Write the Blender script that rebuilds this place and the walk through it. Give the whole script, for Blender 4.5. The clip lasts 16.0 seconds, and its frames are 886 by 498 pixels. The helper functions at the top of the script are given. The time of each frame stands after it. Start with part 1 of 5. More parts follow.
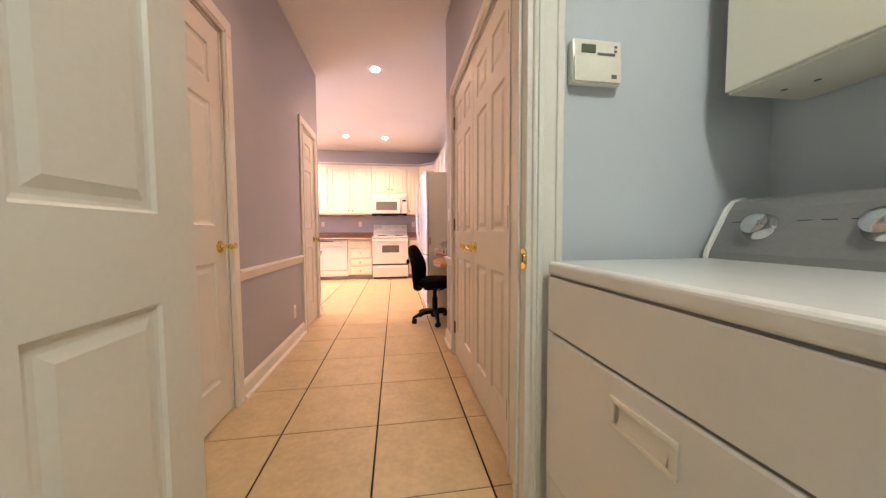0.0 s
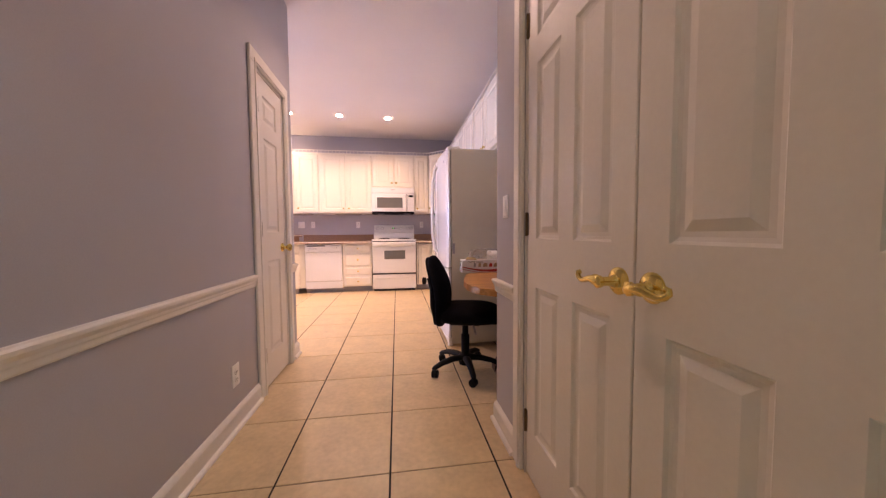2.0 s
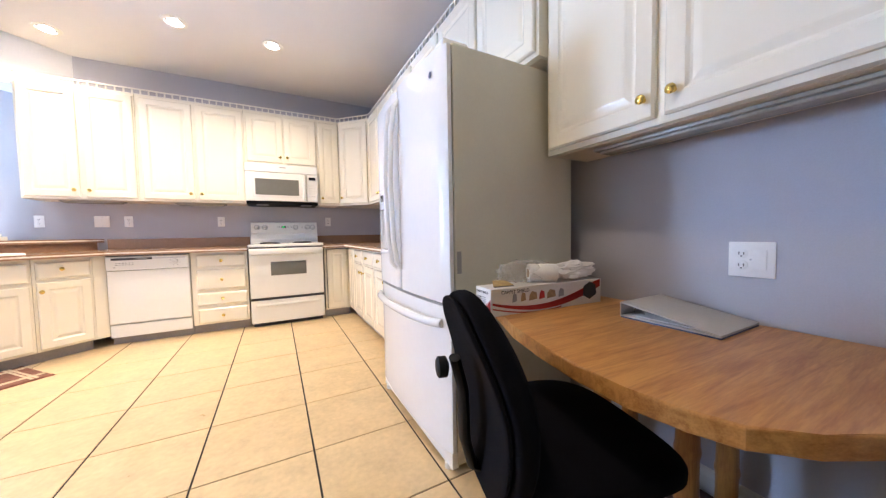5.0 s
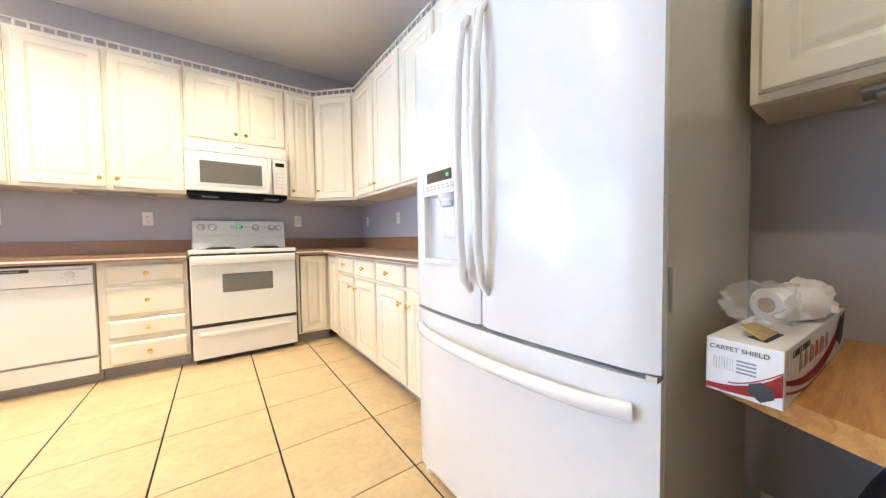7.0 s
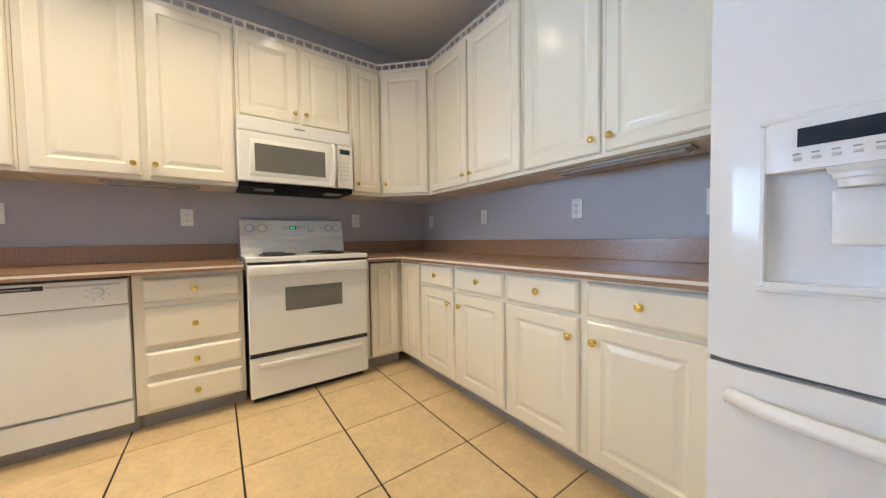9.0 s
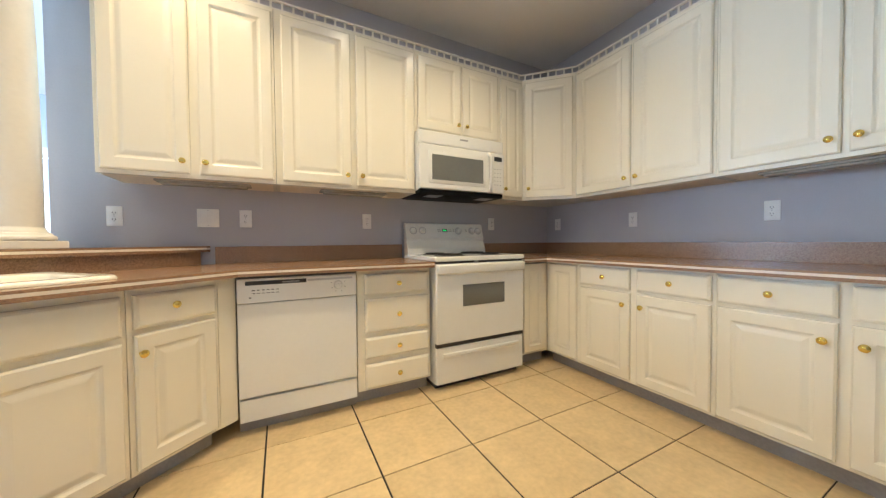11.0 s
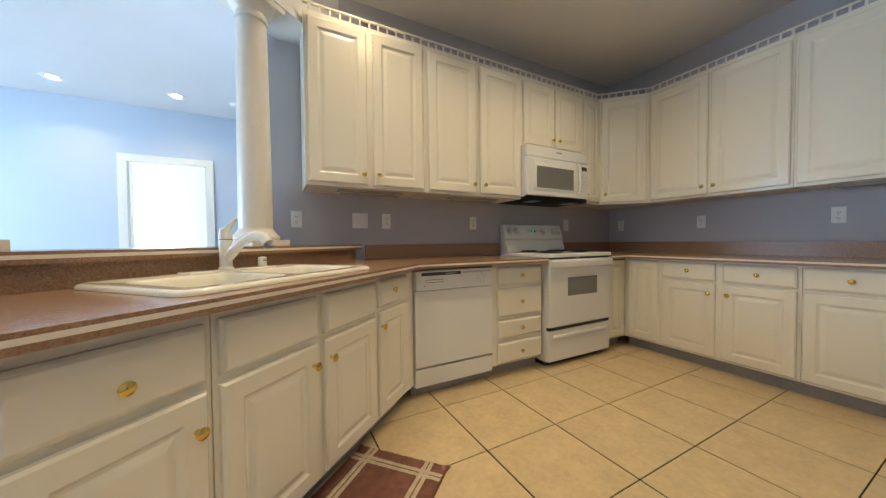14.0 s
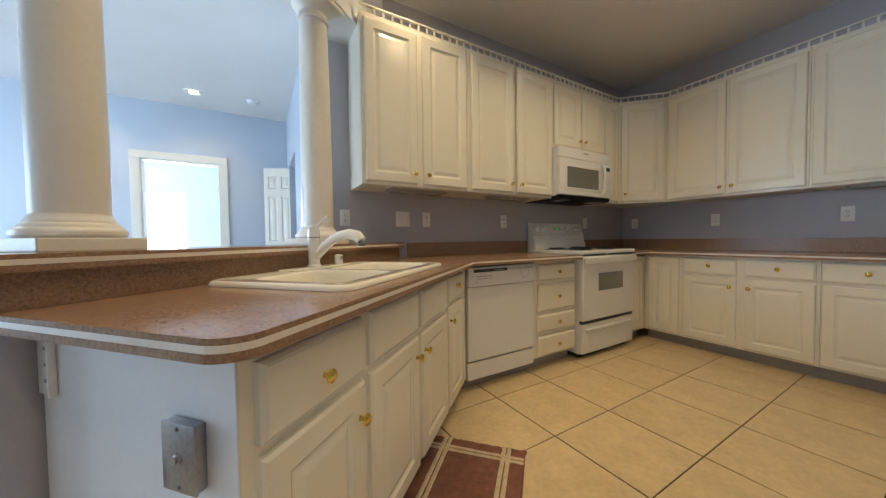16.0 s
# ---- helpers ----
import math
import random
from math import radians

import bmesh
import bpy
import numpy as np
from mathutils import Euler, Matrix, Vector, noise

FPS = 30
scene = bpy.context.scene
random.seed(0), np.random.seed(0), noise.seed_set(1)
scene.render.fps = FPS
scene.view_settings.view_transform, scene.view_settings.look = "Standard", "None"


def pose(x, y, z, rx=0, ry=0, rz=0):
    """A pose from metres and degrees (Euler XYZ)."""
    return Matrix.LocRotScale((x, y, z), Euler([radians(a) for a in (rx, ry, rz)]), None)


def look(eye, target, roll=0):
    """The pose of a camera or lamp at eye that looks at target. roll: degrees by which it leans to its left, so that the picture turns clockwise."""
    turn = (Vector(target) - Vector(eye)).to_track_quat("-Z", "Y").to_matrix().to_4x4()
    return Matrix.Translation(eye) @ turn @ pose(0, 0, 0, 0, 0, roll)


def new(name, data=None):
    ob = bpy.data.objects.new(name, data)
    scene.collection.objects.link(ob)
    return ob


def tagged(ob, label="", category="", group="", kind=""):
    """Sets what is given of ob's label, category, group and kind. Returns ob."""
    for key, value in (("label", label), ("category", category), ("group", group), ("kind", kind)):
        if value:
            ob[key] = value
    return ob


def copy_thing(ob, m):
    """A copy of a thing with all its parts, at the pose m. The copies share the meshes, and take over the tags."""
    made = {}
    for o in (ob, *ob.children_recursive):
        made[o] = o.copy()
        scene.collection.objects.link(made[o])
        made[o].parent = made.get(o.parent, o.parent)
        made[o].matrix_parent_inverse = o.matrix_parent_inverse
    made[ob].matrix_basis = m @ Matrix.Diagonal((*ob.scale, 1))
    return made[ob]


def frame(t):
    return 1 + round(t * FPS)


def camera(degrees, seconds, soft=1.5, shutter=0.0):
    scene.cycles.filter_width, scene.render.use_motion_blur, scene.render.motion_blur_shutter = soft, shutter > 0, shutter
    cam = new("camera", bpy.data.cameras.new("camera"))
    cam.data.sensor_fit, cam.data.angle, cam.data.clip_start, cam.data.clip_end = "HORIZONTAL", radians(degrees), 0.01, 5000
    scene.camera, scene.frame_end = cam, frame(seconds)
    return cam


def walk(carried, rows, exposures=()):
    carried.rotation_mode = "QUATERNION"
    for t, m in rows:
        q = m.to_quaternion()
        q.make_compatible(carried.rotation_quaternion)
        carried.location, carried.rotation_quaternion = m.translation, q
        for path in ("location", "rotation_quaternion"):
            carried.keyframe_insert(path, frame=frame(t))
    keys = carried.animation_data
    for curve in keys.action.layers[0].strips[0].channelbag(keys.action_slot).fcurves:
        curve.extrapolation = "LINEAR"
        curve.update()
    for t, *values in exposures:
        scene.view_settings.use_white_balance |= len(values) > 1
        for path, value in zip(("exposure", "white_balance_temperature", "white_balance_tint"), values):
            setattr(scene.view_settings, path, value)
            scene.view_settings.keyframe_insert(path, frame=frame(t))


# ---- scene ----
cam = camera(109.4, 16.0, soft=1.3)
PATH = [
    (0, (0.002, -0.182, 0.979), (0.301, 1.793, 0.875), -0.3),
    (0.5, (-0.021, 0.096, 0.975), (0.272, 2.072, 0.871), -0.3),
    (1, (-0.001, 0.399, 0.985), (0.29, 2.375, 0.88), -0.3),
    (1.5, (-0.033, 0.693, 1.001), (0.257, 2.668, 0.893), -0.5),
    (2, (-0.058, 1.026, 1.008), (0.231, 3.002, 0.908), -0.4),
    (2.5, (-0.1, 1.316, 1.013), (0.185, 3.293, 0.908), -0.6),
    (3, (-0.119, 1.644, 0.988), (0.151, 3.624, 0.894), -1.0),
    (3.5, (-0.112, 1.934, 0.97), (0.165, 3.912, 0.879), -0.8),
    (4, (-0.172, 2.167, 0.961), (0.285, 4.112, 0.875), -1.0),
    (4.2, (-0.186, 2.262, 0.976), (0.387, 4.176, 0.886), -1.0),
    (6.3, (-0.252, 3.17, 0.999), (0.913, 4.793, 0.911), -1.1),
    (6.5, (-0.258, 3.25, 0.986), (0.907, 4.874, 0.901), -1.0),
    (7, (-0.306, 3.468, 0.987), (0.862, 5.09, 0.911), -0.8),
    (7.5, (-0.344, 3.715, 1.004), (0.823, 5.338, 0.926), -1.0),
    (8, (-0.391, 3.962, 0.995), (0.779, 5.582, 0.929), -0.9),
    (8.5, (-0.488, 4.182, 1.003), (0.677, 5.807, 0.937), -1.0),
    (9, (-0.619, 4.361, 1.011), (0.547, 5.984, 0.943), -0.8),
    (9.5, (-0.771, 4.499, 1.015), (0.285, 6.196, 0.957), -0.8),
    (10, (-0.988, 4.594, 1.017), (-0.049, 6.359, 0.968), -0.5),
    (10.2, (-1.075, 4.62, 1.028), (-0.16, 6.397, 0.973), -0.6),
    (12.3, (-1.823, 4.724, 0.99), (-0.892, 6.494, 0.957), -0.4),
    (12.5, (-1.88, 4.707, 1.002), (-0.951, 6.478, 0.959), -0.5),
    (13, (-2.066, 4.716, 0.997), (-1.133, 6.485, 0.953), -0.4),
    (13.5, (-2.243, 4.759, 1.011), (-1.311, 6.528, 0.965), -0.5),
    (14, (-2.36, 4.767, 1.018), (-1.431, 6.538, 0.969), -0.5),
    (14.5, (-2.519, 4.79, 1.017), (-1.584, 6.558, 0.966), -0.5),
    (15, (-2.634, 4.834, 1.02), (-1.696, 6.6, 0.965), -0.5),
    (15.5, (-2.728, 4.901, 1.024), (-1.789, 6.666, 0.969), -0.6),
    (16, (-2.768, 4.915, 1.019), (-1.76, 6.642, 0.958), -0.7),
]
EXPOSURES = [
    (0.0, 0.86, 7300, 57), (1.0, 0.54, 7150, 61), (2.0, 0.34, 6400, 56), (3.5, 0.34, 5600, 38), (4.2, 0.46, 5350, 30),
    (6.3, 0.88, 5680, 16), (7.0, 0.74, 5600, 16), (7.5, 0.18, 5560, 15), (8.0, -0.14, 5680, 14), (9.0, -0.12, 5750, 13), (10.0, -0.10, 5850, 11), (12.5, -0.46, 5950, 10), (14.5, -1.0, 6120, 11), (16.0, -1.16, 6350, 12),
]
walk(cam, [(t, look(eye, target, roll)) for t, eye, target, roll in PATH], EXPOSURES)

# ---------------------------------------------------------------- light
world = bpy.data.worlds.new("sky")
scene.world = world
world.use_nodes = True
sky = world.node_tree.nodes.new("ShaderNodeTexSky")
sky.sky_type, sky.sun_disc = "NISHITA", False
sky.sun_elevation, sky.sun_rotation = radians(42), radians(60)
world.node_tree.links.new(sky.outputs[0], world.node_tree.nodes["Background"].inputs[0])
world.node_tree.nodes["Background"].inputs[1].default_value = 0.1
sun = new("sun", bpy.data.lights.new("sun", "SUN"))
sun.data.energy, sun.data.angle, sun.data.color = 3.0, radians(0.5), (1.0, 0.95, 0.88)
sun.matrix_world = look((8, 6, 9), (0, 0, 0))

WARM, COOL = (1.0, 0.768, 0.44), (0.56, 0.78, 1.0)
LAMP_W, WINDOW_W, LAUNDRY_W = 9.4, 82.0, 17.0


def area_lamp(name, eye, target, power, colour, sx, sy=None, spread=180):
    data = bpy.data.lights.new(name, "AREA")
    data.energy, data.color, data.size = power, colour, sx
    data.shape = "DISK" if sy is None else "RECTANGLE"
    if sy is not None:
        data.size_y = sy
    data.spread = radians(spread)
    ob = new(name, data)
    ob.matrix_world = look(eye, target)
    return ob


# ---------------------------------------------------------------- materials
def material(name, base, rough=0.5, metal=0.0, vary=0.06, scale=6.0, fine=90.0, bump=0.0, bump_scale=None, coat=0.0, per_object=0.0, dark=None, spec=0.5):
    """A surface with a broad and a fine variation of its colour and roughness, and a fine relief."""
    m = bpy.data.materials.new(name)
    m.use_nodes = True
    nt = m.node_tree
    b = nt.nodes["Principled BSDF"]
    b.inputs["Metallic"].default_value = metal
    b.inputs["Coat Weight"].default_value = coat
    b.inputs["Coat Roughness"].default_value = 0.08
    b.inputs["Specular IOR Level"].default_value = spec
    co = nt.nodes.new("ShaderNodeTexCoord")
    src = co.outputs["Object"]
    if per_object:
        info = nt.nodes.new("ShaderNodeObjectInfo")
        add = nt.nodes.new("ShaderNodeVectorMath")
        mul = nt.nodes.new("ShaderNodeVectorMath")
        mul.operation = "SCALE"
        comb = nt.nodes.new("ShaderNodeCombineXYZ")
        for k in range(3):
            nt.links.new(info.outputs["Random"], comb.inputs[k])
        nt.links.new(comb.outputs[0], mul.inputs[0])
        mul.inputs["Scale"].default_value = 11.0
        nt.links.new(src, add.inputs[0])
        nt.links.new(mul.outputs[0], add.inputs[1])
        src = add.outputs[0]
    n1, n2 = nt.nodes.new("ShaderNodeTexNoise"), nt.nodes.new("ShaderNodeTexNoise")
    n1.inputs["Scale"].default_value, n1.inputs["Detail"].default_value = scale, 4
    n2.inputs["Scale"].default_value, n2.inputs["Detail"].default_value = fine, 3
    nt.links.new(src, n1.inputs["Vector"])
    nt.links.new(src, n2.inputs["Vector"])
    mixn = nt.nodes.new("ShaderNodeMath")
    mixn.operation = "MULTIPLY_ADD"
    mixn.inputs[1].default_value = 0.45
    nt.links.new(n2.outputs["Fac"], mixn.inputs[0])
    half = nt.nodes.new("ShaderNodeMath")
    half.operation = "MULTIPLY"
    half.inputs[1].default_value = 0.55
    nt.links.new(n1.outputs["Fac"], half.inputs[0])
    nt.links.new(half.outputs[0], mixn.inputs[2])
    ramp = nt.nodes.new("ShaderNodeValToRGB")
    lo = dark if dark else tuple(c * (1 - 2.2 * vary) for c in base)
    hi = tuple(min(1, c * (1 + 1.4 * vary)) for c in base)
    ramp.color_ramp.elements[0].position, ramp.color_ramp.elements[1].position = 0.30, 0.70
    ramp.color_ramp.elements[0].color, ramp.color_ramp.elements[1].color = (*lo, 1), (*hi, 1)
    nt.links.new(mixn.outputs[0], ramp.inputs["Fac"])
    nt.links.new(ramp.outputs[0], b.inputs["Base Color"])
    rr = nt.nodes.new("ShaderNodeMapRange")
    rr.inputs["To Min"].default_value, rr.inputs["To Max"].default_value = max(0.02, rough * 0.85), min(1, rough * 1.15)
    nt.links.new(n1.outputs["Fac"], rr.inputs["Value"])
    nt.links.new(rr.outputs[0], b.inputs["Roughness"])
    if bump:
        bp = nt.nodes.new("ShaderNodeBump")
        bp.inputs["Strength"].default_value, bp.inputs["Distance"].default_value = bump, 0.002
        n3 = nt.nodes.new("ShaderNodeTexNoise")
        n3.inputs["Scale"].default_value, n3.inputs["Detail"].default_value = bump_scale or fine, 4
        nt.links.new(src, n3.inputs["Vector"])
        nt.links.new(n3.outputs["Fac"], bp.inputs["Height"])
        nt.links.new(bp.outputs[0], b.inputs["Normal"])
    return m


def wood(name, light, dark, rough=0.35, stretch=(1.2, 14, 14), scale=2.2):
    m = bpy.data.materials.new(name)
    m.use_nodes = True
    nt = m.node_tree
    b = nt.nodes["Principled BSDF"]
    co, mp = nt.nodes.new("ShaderNodeTexCoord"), nt.nodes.new("ShaderNodeMapping")
    mp.inputs["Scale"].default_value = stretch
    no, wv, ramp = nt.nodes.new("ShaderNodeTexNoise"), nt.nodes.new("ShaderNodeTexNoise"), nt.nodes.new("ShaderNodeValToRGB")
    no.inputs["Scale"].default_value, no.inputs["Detail"].default_value, no.inputs["Distortion"].default_value = scale, 8, 1.2
    wv.inputs["Scale"].default_value, wv.inputs["Detail"].default_value = scale * 9, 3
    nt.links.new(co.outputs["Object"], mp.inputs[0])
    nt.links.new(mp.outputs[0], no.inputs["Vector"])
    nt.links.new(mp.outputs[0], wv.inputs["Vector"])
    mx = nt.nodes.new("ShaderNodeMix")
    mx.inputs[0].default_value = 0.3
    nt.links.new(no.outputs["Fac"], mx.inputs[2])
    nt.links.new(wv.outputs["Fac"], mx.inputs[3])
    nt.links.new(mx.outputs[0], ramp.inputs["Fac"])
    ramp.color_ramp.elements[0].position, ramp.color_ramp.elements[1].position = 0.33, 0.62
    ramp.color_ramp.elements[0].color, ramp.color_ramp.elements[1].color = (*dark, 1), (*light, 1)
    nt.links.new(ramp.outputs[0], b.inputs["Base Color"])
    b.inputs["Roughness"].default_value = rough
    bp = nt.nodes.new("ShaderNodeBump")
    bp.inputs["Strength"].default_value, bp.inputs["Distance"].default_value = 0.15, 0.001
    nt.links.new(wv.outputs["Fac"], bp.inputs["Height"])
    nt.links.new(bp.outputs[0], b.inputs["Normal"])
    return m


def glow(name, colour, strength):
    m = bpy.data.materials.new(name)
    m.use_nodes = True
    b = m.node_tree.nodes["Principled BSDF"]
    b.inputs["Base Color"].default_value = (*colour, 1)
    b.inputs["Emission Color"].default_value = (*colour, 1)
    b.inputs["Emission Strength"].default_value = strength
    return m


def clear(name, colour=(1, 1, 1), rough=0.02, weight=1.0):
    m = bpy.data.materials.new(name)
    m.use_nodes = True
    b = m.node_tree.nodes["Principled BSDF"]
    b.inputs["Base Color"].default_value = (*colour, 1)
    b.inputs["Roughness"].default_value = rough
    b.inputs["Transmission Weight"].default_value = weight
    b.inputs["IOR"].default_value = 1.3
    return m


M_WALL = material("wall_paint", (0.435, 0.430, 0.462), 0.55, vary=0.03, scale=1.3, fine=220, bump=0.12, bump_scale=260)
M_WALL_FAR = material("wall_paint_blue", (0.51, 0.565, 0.64), 0.55, vary=0.03, scale=1.3, fine=220, bump=0.12, bump_scale=260)
M_WALL_LAUNDRY = material("wall_paint_pale", (0.53, 0.585, 0.62), 0.55, vary=0.03, scale=1.3, fine=220, bump=0.12, bump_scale=260)
M_CEIL = material("ceiling_paint", (0.75, 0.73, 0.72), 0.8, vary=0.03, scale=1.1, fine=180, bump=0.25, bump_scale=150)
M_TRIM = material("trim_paint", (0.78, 0.748, 0.67), 0.32, vary=0.02, scale=5, fine=60, bump=0.05, bump_scale=40)
M_DOOR = material("door_paint", (0.745, 0.708, 0.62), 0.38, vary=0.02, scale=4, fine=70, bump=0.08, bump_scale=60)
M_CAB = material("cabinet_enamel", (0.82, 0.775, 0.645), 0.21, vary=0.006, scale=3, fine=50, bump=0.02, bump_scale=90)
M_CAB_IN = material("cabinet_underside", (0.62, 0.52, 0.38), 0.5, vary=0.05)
M_KICK = material("kick_board", (0.33, 0.315, 0.31), 0.6, vary=0.08)
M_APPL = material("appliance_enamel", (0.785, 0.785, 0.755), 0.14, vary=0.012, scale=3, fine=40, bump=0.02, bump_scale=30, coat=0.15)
# blue cast of the window daylight is mixed into the refrigerator's white
M_FRIDGE = material("daylit_white_enamel", (0.775, 0.79, 0.815), 0.14, vary=0.012, scale=3, fine=40, bump=0.02, bump_scale=30, coat=0.15)
# cream of the cabinets' reflection is put into this side colour
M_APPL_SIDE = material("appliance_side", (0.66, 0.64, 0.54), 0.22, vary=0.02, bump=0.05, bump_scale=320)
M_PLAST_W = material("white_plastic", (0.83, 0.82, 0.79), 0.35, vary=0.02)
M_PLAST_G = material("grey_plastic", (0.16, 0.16, 0.16), 0.4, vary=0.05)
M_BLACK = material("black_plastic", (0.005, 0.005, 0.006), 0.55, vary=0.1, bump=0.1, spec=0.14)
M_FABRIC = material("black_fabric", (0.005, 0.005, 0.0075), 0.9, vary=0.2, scale=20, fine=500, bump=0.5, bump_scale=600, spec=0.06)
M_GLASS_D = material("dark_oven_glass", (0.16, 0.16, 0.145), 0.12, vary=0.05, coat=0.5)
M_BURNER = material("burner_coil", (0.012, 0.012, 0.012), 0.55, vary=0.2)
M_CHROME = material("chrome", (0.6, 0.6, 0.6), 0.15, metal=1.0, vary=0.03)
M_STEEL = material("brushed_steel", (0.50, 0.50, 0.50), 0.34, metal=1.0, vary=0.05, fine=200)
M_BOX = material("dull_box_steel", (0.42, 0.40, 0.41), 0.3, metal=1.0, vary=0.12, fine=120)
M_BRASS = material("polished_brass", (0.80, 0.61, 0.17), 0.13, metal=1.0, vary=0.04)
M_BRONZE = material("aged_brass", (0.17, 0.115, 0.055), 0.35, metal=1.0, vary=0.2)
M_TOP = material("speckled_laminate", (0.325, 0.198, 0.115), 0.20, vary=0.2, scale=140, fine=420, bump=0.04, dark=(0.16, 0.092, 0.054))
M_BAND = material("cream_band", (0.78, 0.70, 0.60), 0.35, vary=0.04)
M_SINK = material("biscuit_enamel", (0.82, 0.78, 0.67), 0.14, vary=0.02, coat=0.4)
M_TILE = material("floor_tile", (0.62, 0.475, 0.27), 0.30, vary=0.085, scale=8, fine=38, bump=0.05, bump_scale=22, per_object=0.02)
M_GROUT = material("dark_grout", (0.022, 0.018, 0.017), 0.9, vary=0.2, fine=200, bump=0.4)
M_CARPET = material("beige_carpet", (0.45, 0.38, 0.30), 0.95, vary=0.12, fine=400, bump=0.6)
M_DESK = wood("desk_wood", (0.58, 0.30, 0.085), (0.33, 0.135, 0.03))
M_BAMBOO = wood("bamboo", (0.46, 0.20, 0.042), (0.24, 0.09, 0.018), stretch=(14, 14, 1.2))
M_DARKWOOD = wood("dark_wood", (0.14, 0.05, 0.025), (0.06, 0.02, 0.01))
M_RUG = material("brown_pile", (0.20, 0.085, 0.058), 0.95, vary=0.22, scale=25, fine=320, bump=1.0, bump_scale=260)
M_RUG_L = material("cream_pile", (0.55, 0.45, 0.32), 0.95, vary=0.15, scale=25, fine=320, bump=1.0, bump_scale=260)
M_CARD = material("white_card", (0.80, 0.79, 0.77), 0.45, vary=0.03)
M_RED = material("red_ink", (0.50, 0.03, 0.03), 0.45, vary=0.05)
# black of the print, and of shade painted into gaps
M_INK_GAP = material("dark_ink_and_gap_shade", (0.03, 0.03, 0.035), 0.5, vary=0.05)
M_TAN = material("tan_ink", (0.42, 0.29, 0.16), 0.5, vary=0.2, scale=40)
M_BINDER = material("grey_binder_vinyl", (0.50, 0.495, 0.49), 0.42, vary=0.04, bump=0.15)
M_BLUE = material("blue_card", (0.03, 0.06, 0.16), 0.5, vary=0.05)
M_PAPER = material("paper", (0.86, 0.85, 0.82), 0.7, vary=0.03)
M_FILM = material("plastic_film", (0.85, 0.85, 0.85), 0.12, vary=0.05)
M_FILM.node_tree.nodes["Principled BSDF"].inputs["Alpha"].default_value = 0.26
M_TORN = material("torn_board", (0.55, 0.40, 0.17), 0.8, vary=0.15, scale=40)
M_LCD = material("lcd_green", (0.10, 0.13, 0.08), 0.2, vary=0.04)
M_DISPLAY = material("dark_display", (0.01, 0.012, 0.018), 0.1, vary=0.05, coat=0.5)
M_GREEN = glow("green_digits", (0.05, 0.9, 0.2), 1.6)
M_BULB = glow("lit_bulb", (1.0, 0.90, 0.72), 40.0)
M_LABEL = material("grey_print", (0.30, 0.30, 0.30), 0.5, vary=0.03)
M_PRINT = material("pale_grey_print", (0.50, 0.50, 0.52), 0.4, vary=0.03)
M_STRIP = material("grey_ribbed_plastic", (0.36, 0.34, 0.29), 0.25, vary=0.1, scale=12)
M_GLASS = clear("window_glass")


# ---------------------------------------------------------------- helpers
def box(bm, lo, hi, bevel=0.0, seg=2):
    c = [(a + b) / 2 for a, b in zip(lo, hi)]
    d = [max(1e-4, b - a) for a, b in zip(lo, hi)]
    r = bmesh.ops.create_cube(bm, size=1.0, matrix=Matrix.Translation(c) @ Matrix.Diagonal((*d, 1)))
    if bevel:
        es = {e for v in r["verts"] for e in v.link_edges}
        bmesh.ops.bevel(bm, geom=list(es), offset=min(bevel, 0.45 * min(d)), segments=seg, profile=0.5, affect="EDGES")
    return bm


def prism(bm, poly, z0, z1):
    low = [bm.verts.new((x, y, z0)) for x, y in poly]
    top = [bm.verts.new((x, y, z1)) for x, y in poly]
    n = len(poly)
    bm.faces.new(top)
    bm.faces.new(low[::-1])
    for k in range(n):
        bm.faces.new((low[k], low[(k + 1) % n], top[(k + 1) % n], top[k]))
    return bm


def lathe(bm, profile, seg=24, m=None):
    """Turns (radius, height) pairs about z."""
    rings = []
    for r, z in profile:
        rings.append([bm.verts.new((m or Matrix()) @ Vector((r * math.cos(2 * math.pi * k / seg), r * math.sin(2 * math.pi * k / seg), z))) for k in range(seg)])
    for a, b in zip(rings, rings[1:]):
        for k in range(seg):
            bm.faces.new((a[k], a[(k + 1) % seg], b[(k + 1) % seg], b[k]))
    bm.faces.new(rings[0][::-1])
    bm.faces.new(rings[-1])
    return bm


def tube(bm, path, radius, seg=12, taper=None, flat=1.0):
    """A round bar along points; taper gives a factor for each point."""
    pts = [Vector(p) for p in path]
    rings, last = [], None
    up = Vector((0, 0, 1))
    for k, p in enumerate(pts):
        d = (pts[min(k + 1, len(pts) - 1)] - pts[max(k - 1, 0)]).normalized()
        side = d.cross(up)
        side = side.normalized() if side.length > 0.05 else (Vector((1, 0, 0)) if last is None else last)
        if last is not None and side.dot(last) < 0:
            side = -side
        last = side
        nor = side.cross(d).normalized()
        r = radius * (taper[k] if taper else 1)
        rings.append([bm.verts.new(p + side * r * math.cos(2 * math.pi * j / seg) + nor * r * flat * math.sin(2 * math.pi * j / seg)) for j in range(seg)])
    for a, b in zip(rings, rings[1:]):
        for j in range(seg):
            bm.faces.new((a[j], a[(j + 1) % seg], b[(j + 1) % seg], b[j]))
    bm.faces.new(rings[0][::-1])
    bm.faces.new(rings[-1])
    return bm


def rect_ring(bm, a, b):
    for k in range(4):
        bm.faces.new((a[k], a[(k + 1) % 4], b[(k + 1) % 4], b[k]))


def panel_slab(bm, w, h, t, panels, profile, edge=0.003, both=False):
    """A slab from (0, 0, 0) to (w, t, h) whose front, at y = 0, carries sunk and raised panels (x0, x1, z0, z1).
